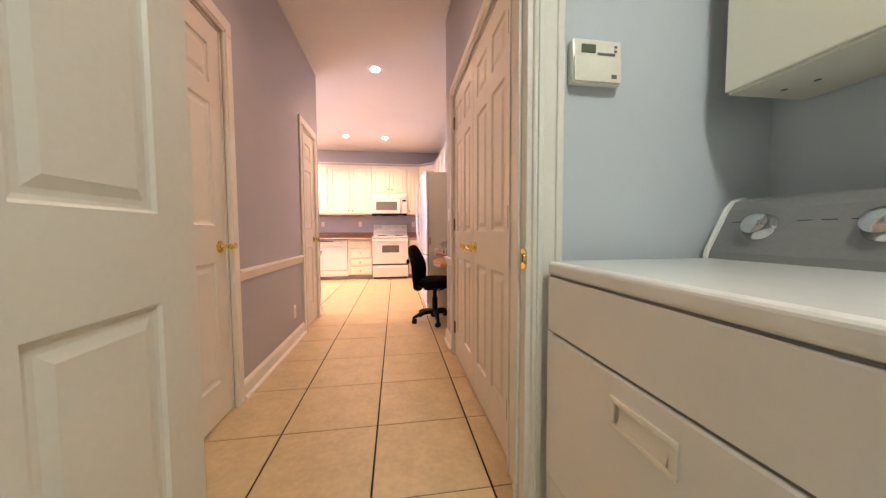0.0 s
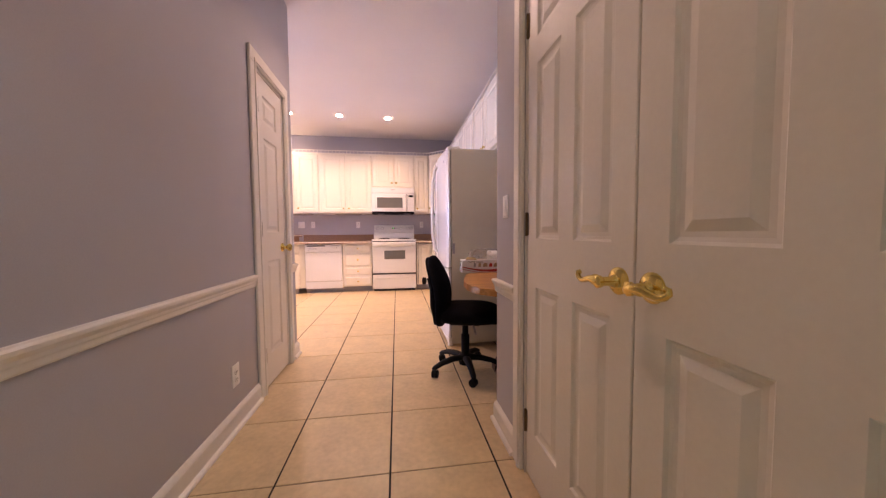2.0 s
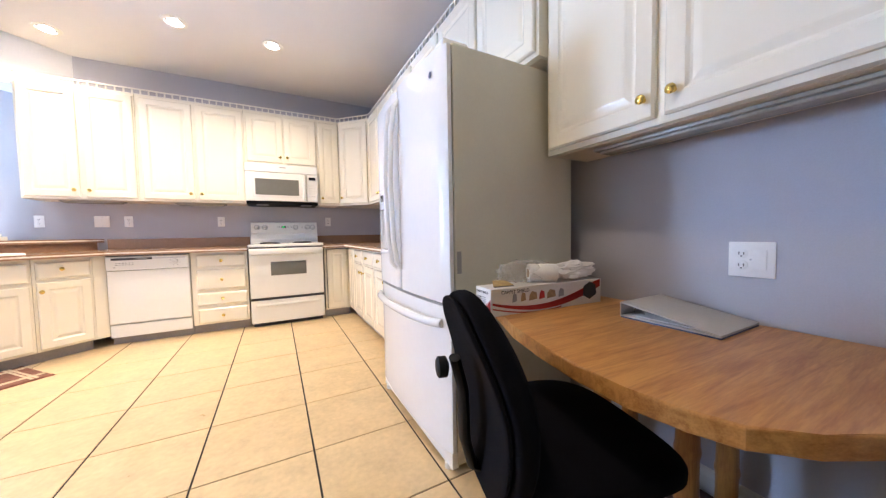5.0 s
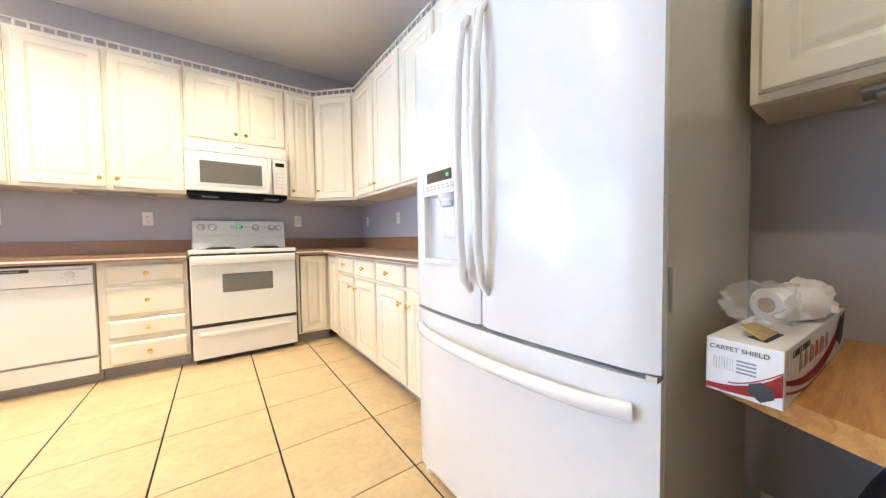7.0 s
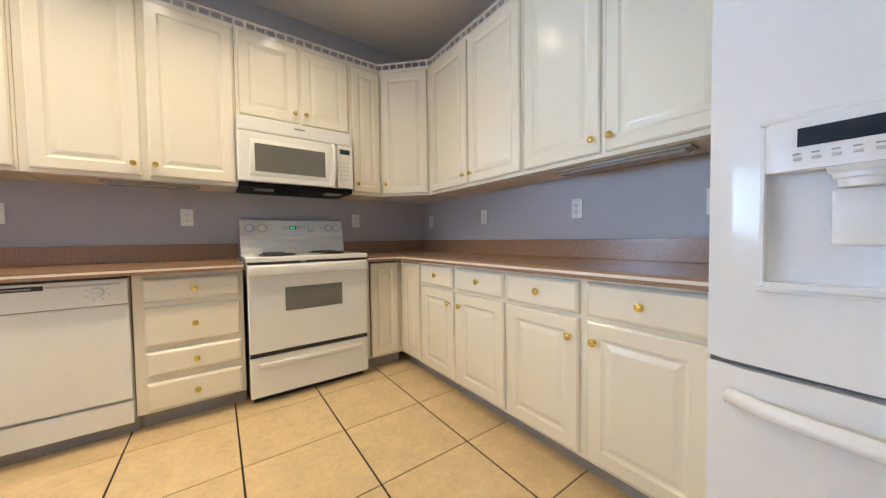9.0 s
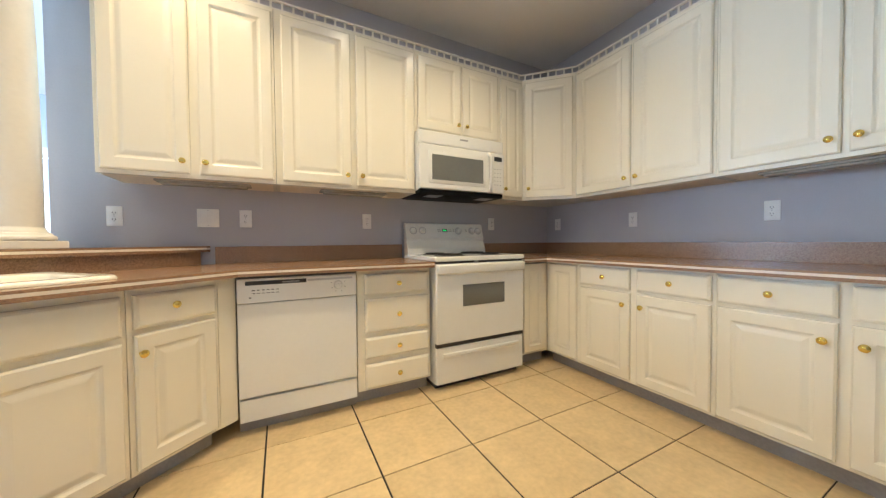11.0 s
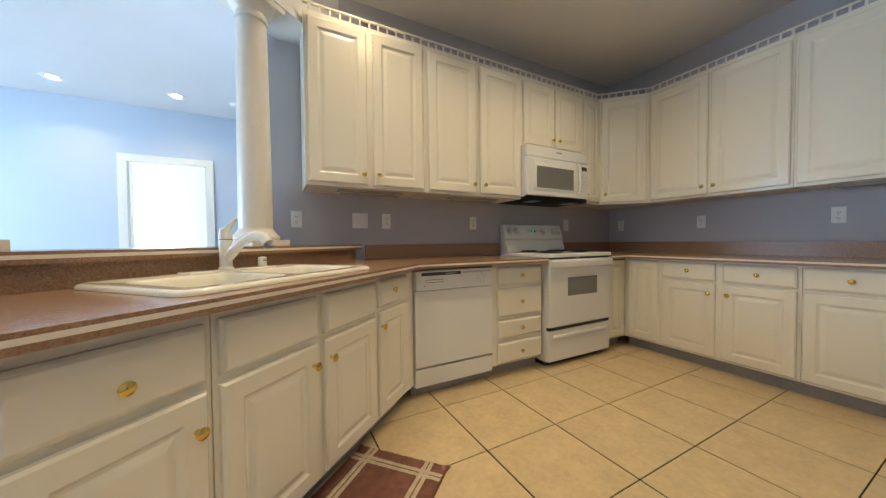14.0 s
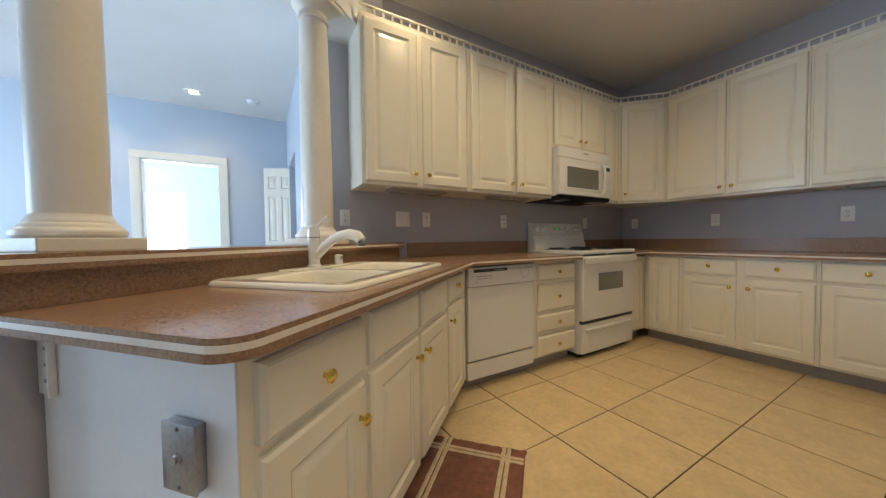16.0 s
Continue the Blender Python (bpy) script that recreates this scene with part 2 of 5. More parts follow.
    profile: (inset, depth) pairs from a panel's rim inwards."""
    def side(front):
        def P(x, z, d):
            return bm.verts.new((x, d, z) if front else (x, t - d, z))
        xs = sorted({edge, w - edge, *[p[0] for p in panels], *[p[1] for p in panels]})
        zs = sorted({edge, h - edge, *[p[2] for p in panels], *[p[3] for p in panels]})
        for xa, xb in zip(xs, xs[1:]):
            for za, zb in zip(zs, zs[1:]):
                mx, mz = (xa + xb) / 2, (za + zb) / 2
                if not any(p[0] < mx < p[1] and p[2] < mz < p[3] for p in panels):
                    bm.faces.new([P(x, z, 0) for x, z in ((xa, za), (xb, za), (xb, zb), (xa, zb))])
        for x0, x1, z0, z1 in panels:
            last = [P(x, z, 0) for x, z in ((x0, z0), (x1, z0), (x1, z1), (x0, z1))]
            for inset, d in profile:
                ring = [P(x, z, d) for x, z in ((x0 + inset, z0 + inset), (x1 - inset, z0 + inset), (x1 - inset, z1 - inset), (x0 + inset, z1 - inset))]
                rect_ring(bm, last, ring)
                last = ring
            bm.faces.new(last)
        rim = [P(x, z, 0) for x, z in ((edge, edge), (w - edge, edge), (w - edge, h - edge), (edge, h - edge))]
        out = [P(x, z, edge) for x, z in ((0, 0), (w, 0), (w, h), (0, h))]
        rect_ring(bm, rim, out)
        return out
    a = side(True)
    if both:
        b = side(False)
    else:
        b = [bm.verts.new((x, t, z)) for x, z in ((0, 0), (w, 0), (w, h), (0, h))]
        bm.faces.new(b[::-1])
    rect_ring(bm, a, b)
    bmesh.ops.remove_doubles(bm, verts=bm.verts, dist=1e-5)
    bmesh.ops.recalc_face_normals(bm, faces=bm.faces)
    return bm


def mesh_of(name, bm, mat, smooth=False):
    bmesh.ops.recalc_face_normals(bm, faces=bm.faces)
    me = bpy.data.meshes.new(name)
    bm.to_mesh(me)
    bm.free()
    me.materials.append(mat)
    if smooth:
        for p in me.polygons:
            p.use_smooth = True
        me.set_sharp_from_angle(angle=radians(38))
    return me


def part(name, bm, mat, parent, label="", m=None, smooth=True):
    ob = new(name, bm if isinstance(bm, bpy.types.Mesh) else mesh_of(name, bm, mat, smooth))
    ob.parent = parent
    if m is not None:
        ob.matrix_basis = m
    if label:
        ob["label"] = label
    return ob


def thing(name, m, label, category, group=""):
    ob = new(name)
    ob.empty_display_size = 0.05
    ob.matrix_basis = m
    return tagged(ob, label, category, group)


def solid(name, bm, mat, label, category, group="", m=None, smooth=True):
    ob = new(name, mesh_of(name, bm, mat, smooth))
    if m is not None:
        ob.matrix_basis = m
    return tagged(ob, label, category, group)


def structure(name, bm, mat, label, category):
    return tagged(new(name, mesh_of(name, bm, mat)), label, category, kind="structure")


def bm_new():
    return bmesh.new()


def boxes(*items, bevel=0.0):
    bm = bm_new()
    for lo, hi in items:
        box(bm, lo, hi, bevel)
    return bm


# the peninsula's own axes: u along its front, v towards the bar
CX, CY, TURN_P = -2.833, 5.411, 42.5
CU, SU = math.cos(radians(TURN_P)), math.sin(radians(TURN_P))


def uv(u, v):
    return (CX + CU * u - SU * v, CY + SU * u + CU * v)


def u_at_y(v, y):
    """How far along the peninsula the line v meets a wall along x."""
    return (y - CY - CU * v) / SU


def at_uv(u, v, z=0.0):
    x, y = uv(u, v)
    return pose(x, y, z, 0, 0, TURN_P)


# ---------------------------------------------------------------- the shell
CEIL, CEIL_FAR, NORTH, EAST, WEST_HALL = 2.82, 2.72, 7.18, 1.16, -0.90
structure("floor", boxes(((-7.2, -1.6, -0.12), (1.7, 10.2, -0.0035))), M_GROUT, "dark grout bed under square beige tiles", "floor")
bm = bm_new()
prism(bm, [(-7.1, 3.78), (-3.75, 3.78), (-3.75, 6.1), (-2.62, 7.25), (-2.44, 7.25), (-2.44, 9.94), (-7.1, 9.94)], -0.003, 0.012)
structure("carpet", bm, M_CARPET, "beige wall-to-wall carpet in the family room", "floor")

bm = bm_new()
prism(bm, [(1.7, -1.6), (1.7, 7.4), (-1.9, 7.4), (-5.55, 3.77), (-5.55, -1.6)], CEIL, CEIL + 0.12)
structure("ceiling", bm, M_CEIL, "off-white painted kitchen and hall ceiling", "ceiling")
bm = bm_new()
prism(bm, [(-1.9, 7.4), (-1.9, 10.2), (-7.2, 10.2), (-7.2, 3.5), (-5.55, 3.5), (-5.55, 3.77)], CEIL_FAR, CEIL_FAR + 0.2)
structure("ceiling_family_room", bm, M_CEIL, "white painted family room ceiling", "ceiling")

structure("wall_north", boxes(((-2.50, NORTH, 0), (1.30, NORTH + 0.12, CEIL))), M_WALL, "grey-blue painted kitchen wall", "wall")
structure("wall_east", boxes(((EAST, 2.48, 0), (EAST + 0.14, NORTH, CEIL))), M_WALL, "grey-blue painted kitchen wall", "wall")
HX, K0, K1, KEND = 0.46, 1.01, 2.25, 2.61
# closet wall on the hall's east side, with the double doorway
structure("wall_closet", boxes(((HX, 0.785, 0), (HX + 0.12, K0, CEIL)), ((HX, K1, 0), (HX + 0.12, KEND, CEIL)), ((HX, K0, 2.03), (HX + 0.12, K1, CEIL)),
                               ((HX + 0.12, KEND - 0.115, 0), (EAST, KEND, CEIL))), M_WALL, "grey-lilac painted hall wall beside the closet", "wall")
structure("wall_closet_back", boxes(((1.10, 0.90, 0), (1.22, 2.49, CEIL))), M_WALL, "painted closet back wall", "wall")
# hall's west wall with two doorways
A0, A1, B0, B1, BEND = 0.95, 1.685, 3.112, 3.575, 3.77
structure("wall_hall_west", boxes(((-1.02, -1.5, 0), (-0.90, A0, CEIL)), ((-1.02, A0, 2.05), (-0.90, A1, CEIL)), ((-1.02, A1, 0), (-0.90, B0, CEIL)),
                                  ((-1.02, B0, 2.03), (-0.90, B1, CEIL)), ((-1.02, B1, 0), (-0.90, BEND, CEIL))), M_WALL, "grey-lilac painted hall wall", "wall")
structure("wall_south_family", boxes(((-7.1, BEND - 0.12, 0), (-1.02, BEND, CEIL))), M_WALL, "grey-blue painted wall", "wall")
structure("wall_pantry_back", boxes(((-1.75, 0.7, 0), (-1.63, BEND - 0.12, CEIL))), M_WALL, "painted wall behind the hall doors", "wall")
# laundry room
LX0, LX1, LY0, LY1 = -0.571, 0.40, 0.705, 0.785
structure("wall_laundry_north", boxes(((-0.90, LY0, 0), (LX0, LY1, CEIL)), ((LX1, LY0, 0), (1.37, LY1, CEIL)), ((LX0, LY0, 2.05), (LX1, LY1, CEIL))),
          M_WALL_LAUNDRY, "pale grey-blue laundry wall with a doorway", "wall")
structure("wall_laundry_east", boxes(((1.245, -1.5, 0), (1.37, LY0, CEIL))), M_WALL_LAUNDRY, "pale grey-blue laundry wall", "wall")
structure("wall_laundry_south", boxes(((-1.02, -1.62, 0), (1.47, -1.5, CEIL))), M_WALL_LAUNDRY, "pale grey-blue laundry wall", "wall")
# family room
structure("wall_family_north", boxes(((-7.1, 9.95, 0), (-3.97, 10.07, CEIL_FAR)), ((-3.20, 9.95, 0), (-2.30, 10.07, CEIL_FAR)), ((-3.97, 9.95, 2.03), (-3.20, 10.07, CEIL_FAR))),
          M_WALL_FAR, "light blue painted family room wall with a doorway", "wall")
structure("wall_family_east", boxes(((-2.40, NORTH + 0.12, 0), (-2.28, 8.85, CEIL_FAR)), ((-2.40, 9.62, 0), (-2.28, 9.95, CEIL_FAR)), ((-2.40, 8.85, 2.03), (-2.28, 9.62, CEIL_FAR))),
          M_WALL_FAR, "light blue painted family room wall with a doorway", "wall")
structure("wall_family_east_back", boxes(((-1.6, NORTH + 0.12, 0), (-1.5, 10.07, CEIL_FAR))), M_WALL_FAR, "painted wall beyond the side doorway", "wall")
# (from, to, sill) of the two windows in the west wall
WIN = ((4.25, 6.65, 0.1), (7.3, 9.3, 0.35))
bm = boxes(((-7.12, 3.65, 0), (-7.0, WIN[0][0], CEIL_FAR)), ((-7.12, WIN[0][1], 0), (-7.0, WIN[1][0], CEIL_FAR)), ((-7.12, WIN[1][1], 0), (-7.0, 9.95, CEIL_FAR)))
for a, b, sill in WIN:
    box(bm, (-7.12, a, 0), (-7.0, b, sill))
    box(bm, (-7.12, a, 2.3), (-7.0, b, CEIL_FAR))
structure("wall_family_west", bm, M_WALL_FAR, "light blue painted wall with two tall windows", "wall")
# bright room past the far doorway
structure("wall_far_room", boxes(((-5.2, 10.07, 0), (-5.08, 13.0, 2.72)), ((-2.4, 10.07, 0), (-2.28, 13.0, 2.72)), ((-5.2, 13.0, 0), (-4.9, 13.12, 2.72)),
                                 ((-4.02, 13.0, 0), (-2.28, 13.12, 2.72)), ((-4.9, 13.0, 0), (-4.02, 13.12, 0.3)), ((-4.9, 13.0, 2.03), (-4.02, 13.12, 2.72))),
          M_WALL_FAR, "pale blue wall of a sunlit room", "wall")
structure("ceiling_far_room", boxes(((-5.2, 10.07, 2.72), (-2.28, 13.12, 2.82))), M_CEIL, "white ceiling of the sunlit room", "ceiling")
structure("floor_far_room", boxes(((-5.2, 10.07, -0.1), (-2.28, 13.12, 0.01))), M_CARPET, "beige carpet of the sunlit room", "floor")
# ground outside
structure("ground", boxes(((-400, -400, -0.5), (400, 400, -0.2))), material("lawn", (0.07, 0.10, 0.04), 0.95, vary=0.2), "mown lawn round the house", "ground")

# raised bar: half wall, splash, ledge, beam
bm = bm_new()
prism(bm, [uv(0.03, 0.635), uv(u_at_y(0.635, NORTH), 0.635), uv(u_at_y(0.97, NORTH), 0.97), uv(0.03, 0.97)], 0.0, 0.962)
structure("wall_bar", bm, M_WALL, "grey-blue painted half wall under the bar ledge", "wall")
bm = bm_new()
prism(bm, [uv(-3.6, 0.70), uv(u_at_y(0.70, NORTH), 0.70), uv(u_at_y(0.98, NORTH), 0.98), uv(-3.6, 0.98)], 2.385, CEIL)
structure("beam", bm, material("beam_paint", (0.74, 0.74, 0.74), 0.6, vary=0.02, bump=0.1), "white boxed ceiling beam carried by two columns", "beam")


def window_unit(name, m, w, h, label):
    """A white two-light window: frame, meeting bar, sill and panes, in x and z, in the wall's opening."""
    win = tagged(new(name), label, "window", kind="structure")
    win.matrix_basis = m
    bm = boxes(((0, 0, 0), (0.06, 0.08, h)), ((w - 0.06, 0, 0), (w, 0.08, h)), ((0.06, 0, 0), (w - 0.06, 0.08, 0.06)), ((0.06, 0, h - 0.06), (w - 0.06, 0.08, h)),
               ((0.06, 0.02, h / 2 - 0.025), (w - 0.06, 0.06, h / 2 + 0.025)))
    part("window_frame", bm, M_TRIM, win)
    part("window_sill", boxes(((-0.05, -0.08, -0.03), (w + 0.05, 0.0, 0.0)), bevel=0.006), M_TRIM, win)
    for z0, z1 in ((0.06, h / 2 - 0.025), (h / 2 + 0.025, h - 0.06)):
        p = part("pane", boxes(((0.06, 0.038, z0), (w - 0.06, 0.043, z1))), M_GLASS, win)
        p.visible_shadow = False
    return win


for k, (a, b, sill) in enumerate(WIN):
    window_unit("window_%d" % (k + 1), pose(-7.02, a, sill, 0, 0, 90), b - a, 2.3 - sill, "wide white family room window")
    area_lamp("window_light", (-7.14, (a + b) / 2, (2.3 + sill) / 2), (0, (a + b) / 2, (2.3 + sill) / 2), (0.085, 0.9)[k] * WINDOW_W * (b - a) * (2.3 - sill), COOL, b - a, 2.3 - sill)
window_unit("window_3", pose(-4.9, 13.02, 0.3), 0.88, 1.73, "bright white window of the far room")
area_lamp("window_light", (-4.46, 13.15, 1.165), (-4.46, 0, 1.165), 850.0, (0.72, 0.88, 1.0), 0.88, 1.73)

# ---------------------------------------------------------------- floor tiles' sizes, used last in the file
P_TILE, TX, TY = 0.46, -0.10, 3.70

# ---------------------------------------------------------------- trim
def casing(name, y0, y1, top, x, out, label):
    """A door's casing on a wall along y whose face is at x; out: +1 or -1, the way it faces."""
    bm = bm_new()
    w, d = 0.085, 0.018
    for a, b in ((y0 - w, y0), (y1, y1 + w)):
        box(bm, (min(x, x + out * d), a, 0), (max(x, x + out * d), b, top), 0.006)
        inner = (b - 0.03, b - 0.012) if a < y0 else (a + 0.012, a + 0.03)
        box(bm, (min(x, x + out * (d + 0.006)), inner[0], 0), (max(x, x + out * (d + 0.006)), inner[1], top + 0.012), 0.003)
    box(bm, (min(x, x + out * d), y0 - w, top), (max(x, x + out * d), y1 + w, top + w), 0.006)
    box(bm, (min(x, x + out * (d + 0.006)), y0 - 0.03, top + 0.012), (max(x, x + out * (d + 0.006)), y1 + 0.03, top + 0.03), 0.003)
    # jamb lining
    for a, b in ((y0 - 0.004, y0 + 0.016), (y1 - 0.016, y1 + 0.004)):
        box(bm, (min(x, x - out * 0.12), a, 0), (max(x, x - out * 0.12), b, top), 0.002)
    box(bm, (min(x, x - out * 0.12), y0, top - 0.016), (max(x, x - out * 0.12), y1, top + 0.004))
    return structure(name, bm, M_TRIM, label, "trim")


casing("trim_door_1", A0, A1, 2.05, -0.90, 1, "cream painted moulded door casing")
casing("trim_door_2", B0, B1, 2.03, -0.90, 1, "cream painted moulded door casing")
casing("trim_closet", K0, K1, 2.03, HX, -1, "cream painted moulded closet casing")
bm = bm_new()
for x0, x1, w in ((LX0 - 0.085, LX0, 1), (LX1, LX1 + 0.09, -1)):
    box(bm, (x0, LY0 - 0.018, 0), (x1, LY0, 2.05), 0.006)
    inner = (x1 - 0.03, x1 - 0.012) if w > 0 else (x0 + 0.012, x0 + 0.03)
    box(bm, (inner[0], LY0 - 0.024, 0), (inner[1], LY0, 2.06), 0.003)
    outer = (x0, x0 + 0.022) if w > 0 else (x1 - 0.022, x1)
    box(bm, (outer[0], LY0 - 0.026, 0), (outer[1], LY0, 2.10), 0.004)
    if w > 0:
        box(bm, (x0, LY1, 0), (x1, LY1 + 0.014, 2.05), 0.004)
    edge_x = LX0 if w > 0 else LX1
    box(bm, (edge_x - 0.016, LY0 - 0.006, 0), (edge_x + 0.016, LY1 + 0.006, 2.05), 0.002)
    stop = (edge_x + 0.016, edge_x + 0.026) if w > 0 else (edge_x - 0.026, edge_x - 0.016)
    box(bm, (stop[0], LY0 + 0.034, 0), (stop[1], LY0 + 0.058, 2.04), 0.003)
box(bm, (LX0 - 0.085, LY0 - 0.018, 2.05), (LX1 + 0.09, LY0, 2.135), 0.006)
box(bm, (LX0, LY0 - 0.005, 2.034), (LX1, LY1 + 0.005, 2.054))
structure("trim_laundry_door", bm, M_TRIM, "cream painted casing and jamb of the laundry doorway", "trim")
bm = bm_new()
for x0, x1 in ((-4.06, -3.97), (-3.20, -3.11)):
    box(bm, (x0, 9.93, 0), (x1, 9.95, 2.03), 0.005)
box(bm, (-4.06, 9.93, 2.03), (-3.11, 9.95, 2.12), 0.005)
for x0, x1 in ((-3.972, -3.955), (-3.215, -3.198)):
    box(bm, (x0, 9.945, 0), (x1, 10.075, 2.03))
box(bm, (-3.955, 9.945, 2.013), (-3.215, 10.075, 2.03))
far_trim = structure("trim_far_door", bm, M_TRIM, "white casing of the family room doorway", "trim")


def run_along(name, profile, pts, mat, label, category):
    """Sweeps an outline (out from the wall, height) along a run of wall points; the room is on the right of the run."""
    bm = bm_new()
    rows = []
    for k, p in enumerate(pts):
        dirs = []
        if k > 0:
            dirs.append((Vector(p) - Vector(pts[k - 1])).normalized())
        if k < len(pts) - 1:
            dirs.append((Vector(pts[k + 1]) - Vector(p)).normalized())
        nor = [Vector((d.y, -d.x)) for d in dirs]
        mit = nor[0] if len(nor) == 1 else (nor[0] + nor[1]) / (1 + nor[0].dot(nor[1]))
        rows.append([bm.verts.new((p[0] + mit.x * o, p[1] + mit.y * o, z)) for o, z in profile])
    n = len(profile)
    for a, b in zip(rows, rows[1:]):
        for j in range(n):
            bm.faces.new((a[j], a[(j + 1) % n], b[(j + 1) % n], b[j]))
    bm.faces.new(rows[0])
    bm.faces.new(rows[-1][::-1])
    return structure(name, bm, mat, label, category)


RAIL = [(0, 0.700), (0.006, 0.700), (0.009, 0.706), (0.009, 0.720), (0.012, 0.726), (0.012, 0.735), (0.016, 0.741), (0.022, 0.750), (0.023, 0.761), (0.018, 0.768), (0, 0.770)]
BASE = [(0, 0.0), (0.028, 0.0), (0.028, 0.010), (0.022, 0.018), (0.014, 0.022), (0.014, 0.085), (0.011, 0.095), (0.006, 0.105), (0, 0.112)]
for nm, prof, lab, cat in (("trim_chair_rail", RAIL, "white moulded chair rail", "trim"), ("baseboard", BASE, "white moulded baseboard with shoe strip", "baseboard")):
    run_along(nm, prof, [(-0.90, A1 + 0.086), (-0.90, B0 - 0.086)], M_TRIM, lab, cat)
    run_along(nm, prof, [(-0.90, B1 + 0.086), (-0.90, BEND), (-1.6, BEND)], M_TRIM, lab, cat)
    run_along(nm, prof, [(HX, K0 - 0.086), (HX, 0.79)], M_TRIM, lab, cat)
    run_along(nm, prof, [(HX + 0.06, KEND), (HX, KEND), (HX, K1 + 0.086)], M_TRIM, lab, cat)
run_along("baseboard", BASE, [(EAST, 3.68), (EAST, KEND), (HX + 0.06, KEND)], M_TRIM, "white moulded baseboard with shoe strip", "baseboard")

# ---------------------------------------------------------------- doors
SIX = [(0.006, 0.007), (0.014, 0.009), (0.024, 0.009), (0.045, 0.0025)]


def six_panels(w, h, low=0.82, mid_z=1.01):
    s, mid = 0.098 * w / 0.714, 0.10 * w / 0.714
    cw = (w - 2 * s - mid) / 2
    cols = ((s, s + cw), (s + cw + mid, w - s))
    return [(a, b, z0, z1) for a, b in cols for z0, z1 in ((0.20, low), (mid_z, 1.62), (1.72, h - 0.11))]


def three_panels(w, h):
    return [(0.105, w - 0.105, z0, z1) for z0, z1 in ((0.20, 0.82), (1.01, 1.62), (1.72, h - 0.11))]


def hinge(parent, m):
    bm = boxes(((-0.011, -0.0025, -0.044), (0.011, 0.0, 0.044)))
    lathe(bm, [(0.004, -0.047), (0.0055, -0.045), (0.0055, 0.045), (0.004, 0.047)], 10, Matrix.Translation((0, -0.004, 0)))
    part("hinge", bm, M_BRONZE, parent, "aged brass butt hinge", m)


def lever(parent, m, flip=1):
    bm = bm_new()
    lathe(bm, [(0.033, 0.0), (0.033, 0.004), (0.027, 0.010), (0.016, 0.013), (0.011, 0.020), (0.011, 0.045), (0.015, 0.050), (0.015, 0.058), (0.008, 0.062)], 20, Matrix.Rotation(radians(90), 4, "X"))
    tube(bm, [(flip * x, y, z) for x, y, z in ((0, -0.052, 0), (0.016, -0.055, 0.003), (0.034, -0.055, 0.003), (0.052, -0.054, -0.003), (0.068, -0.052, -0.006), (0.082, -0.051, -0.002), (0.091, -0.050, 0.006), (0.090, -0.050, 0.013), (0.083, -0.050, 0.015), (0.079, -0.050, 0.010))],
         0.010, 10, [1.15, 1.1, 0.85, 0.75, 0.72, 0.68, 0.6, 0.52, 0.46, 0.4])
    lathe(bm, [(0.006, -0.006), (0.0135, 0.0), (0.0135, 0.006), (0.006, 0.012)], 16, Matrix.Translation((flip * 0.020, -0.050, 0.002)) @ Matrix.Rotation(radians(90), 4, "Y"))
    part("door_handle", bm, M_BRASS, parent, "polished brass lever handle", m)


def knob_round(parent, m):
    bm = bm_new()
    lathe(bm, [(0.032, 0.0), (0.032, 0.004), (0.024, 0.010), (0.012, 0.014), (0.011, 0.030), (0.020, 0.038), (0.027, 0.048), (0.027, 0.056), (0.018, 0.066), (0.006, 0.068)], 20, Matrix.Rotation(radians(90), 4, "X"))
    part("door_handle", bm, M_BRASS, parent, "polished brass door knob", m)


def door(name, m, w, h, panels, label, handle, hinge_x, both=False, flip=1, handle_x=None, handle_z=0.90):
    d = tagged(new(name), label, "door", kind="structure")
    d.matrix_basis = m
    part("leaf", panel_slab(bm_new(), w, h, 0.036, panels, SIX, both=both), M_DOOR, d, smooth=False)
    for z in (0.22, h / 2 + 0.03, h - 0.20):
        hinge(d, pose(hinge_x, 0.0, z))
    if handle_x is not None:
        knob_round(d, pose(handle_x, 0, handle_z)) if handle == "knob" else lever(d, pose(handle_x, 0, handle_z), flip)
    return d


for z in (0.95, 1.72):
    hinge(far_trim, pose(-3.222, 9.99, z, 0, 0, 90))
# front faces look along -y of their own axes; rz turns them into the wall
door("door_1", pose(-0.903, A0 + 0.018, 0.012, 0, 0, 90), A1 - A0 - 0.036, 2.018, six_panels(A1 - A0 - 0.036, 2.018), "cream six-panel hall door with brass lever, closed", "lever", 0.002, flip=0.68, handle_x=A1 - A0 - 0.036 - 0.060)
door("door_2", pose(-0.903, B0 + 0.018, 0.012, 0, 0, 90), B1 - B0 - 0.036, 2.0, three_panels(B1 - B0 - 0.036, 2.0), "narrow cream three-panel pantry door with brass knob, closed", "knob", 0.016, handle_x=B1 - B0 - 0.036 - 0.055)
WC, WN = 0.583, K1 - K0 - 0.036 - 0.583
door("door_3", pose(HX + 0.003, K1 - 0.018, 0.012, 0, 0, -90), WC - 0.004, 2.0, six_panels(WC, 2.0, 0.787, 0.972), "cream six-panel closet door, one of a pair, closed", "lever", 0.002, flip=-1, handle_x=WC - 0.05, handle_z=0.88)
door("door_4", pose(HX + 0.003, K1 - 0.018 - WC, 0.012, 0, 0, -90), WN - 0.004, 2.0, six_panels(WN, 2.0, 0.787, 0.972), "cream six-panel closet door, one of a pair, closed", "lever", WN - 0.018, flip=1, handle_x=0.05, handle_z=0.88)
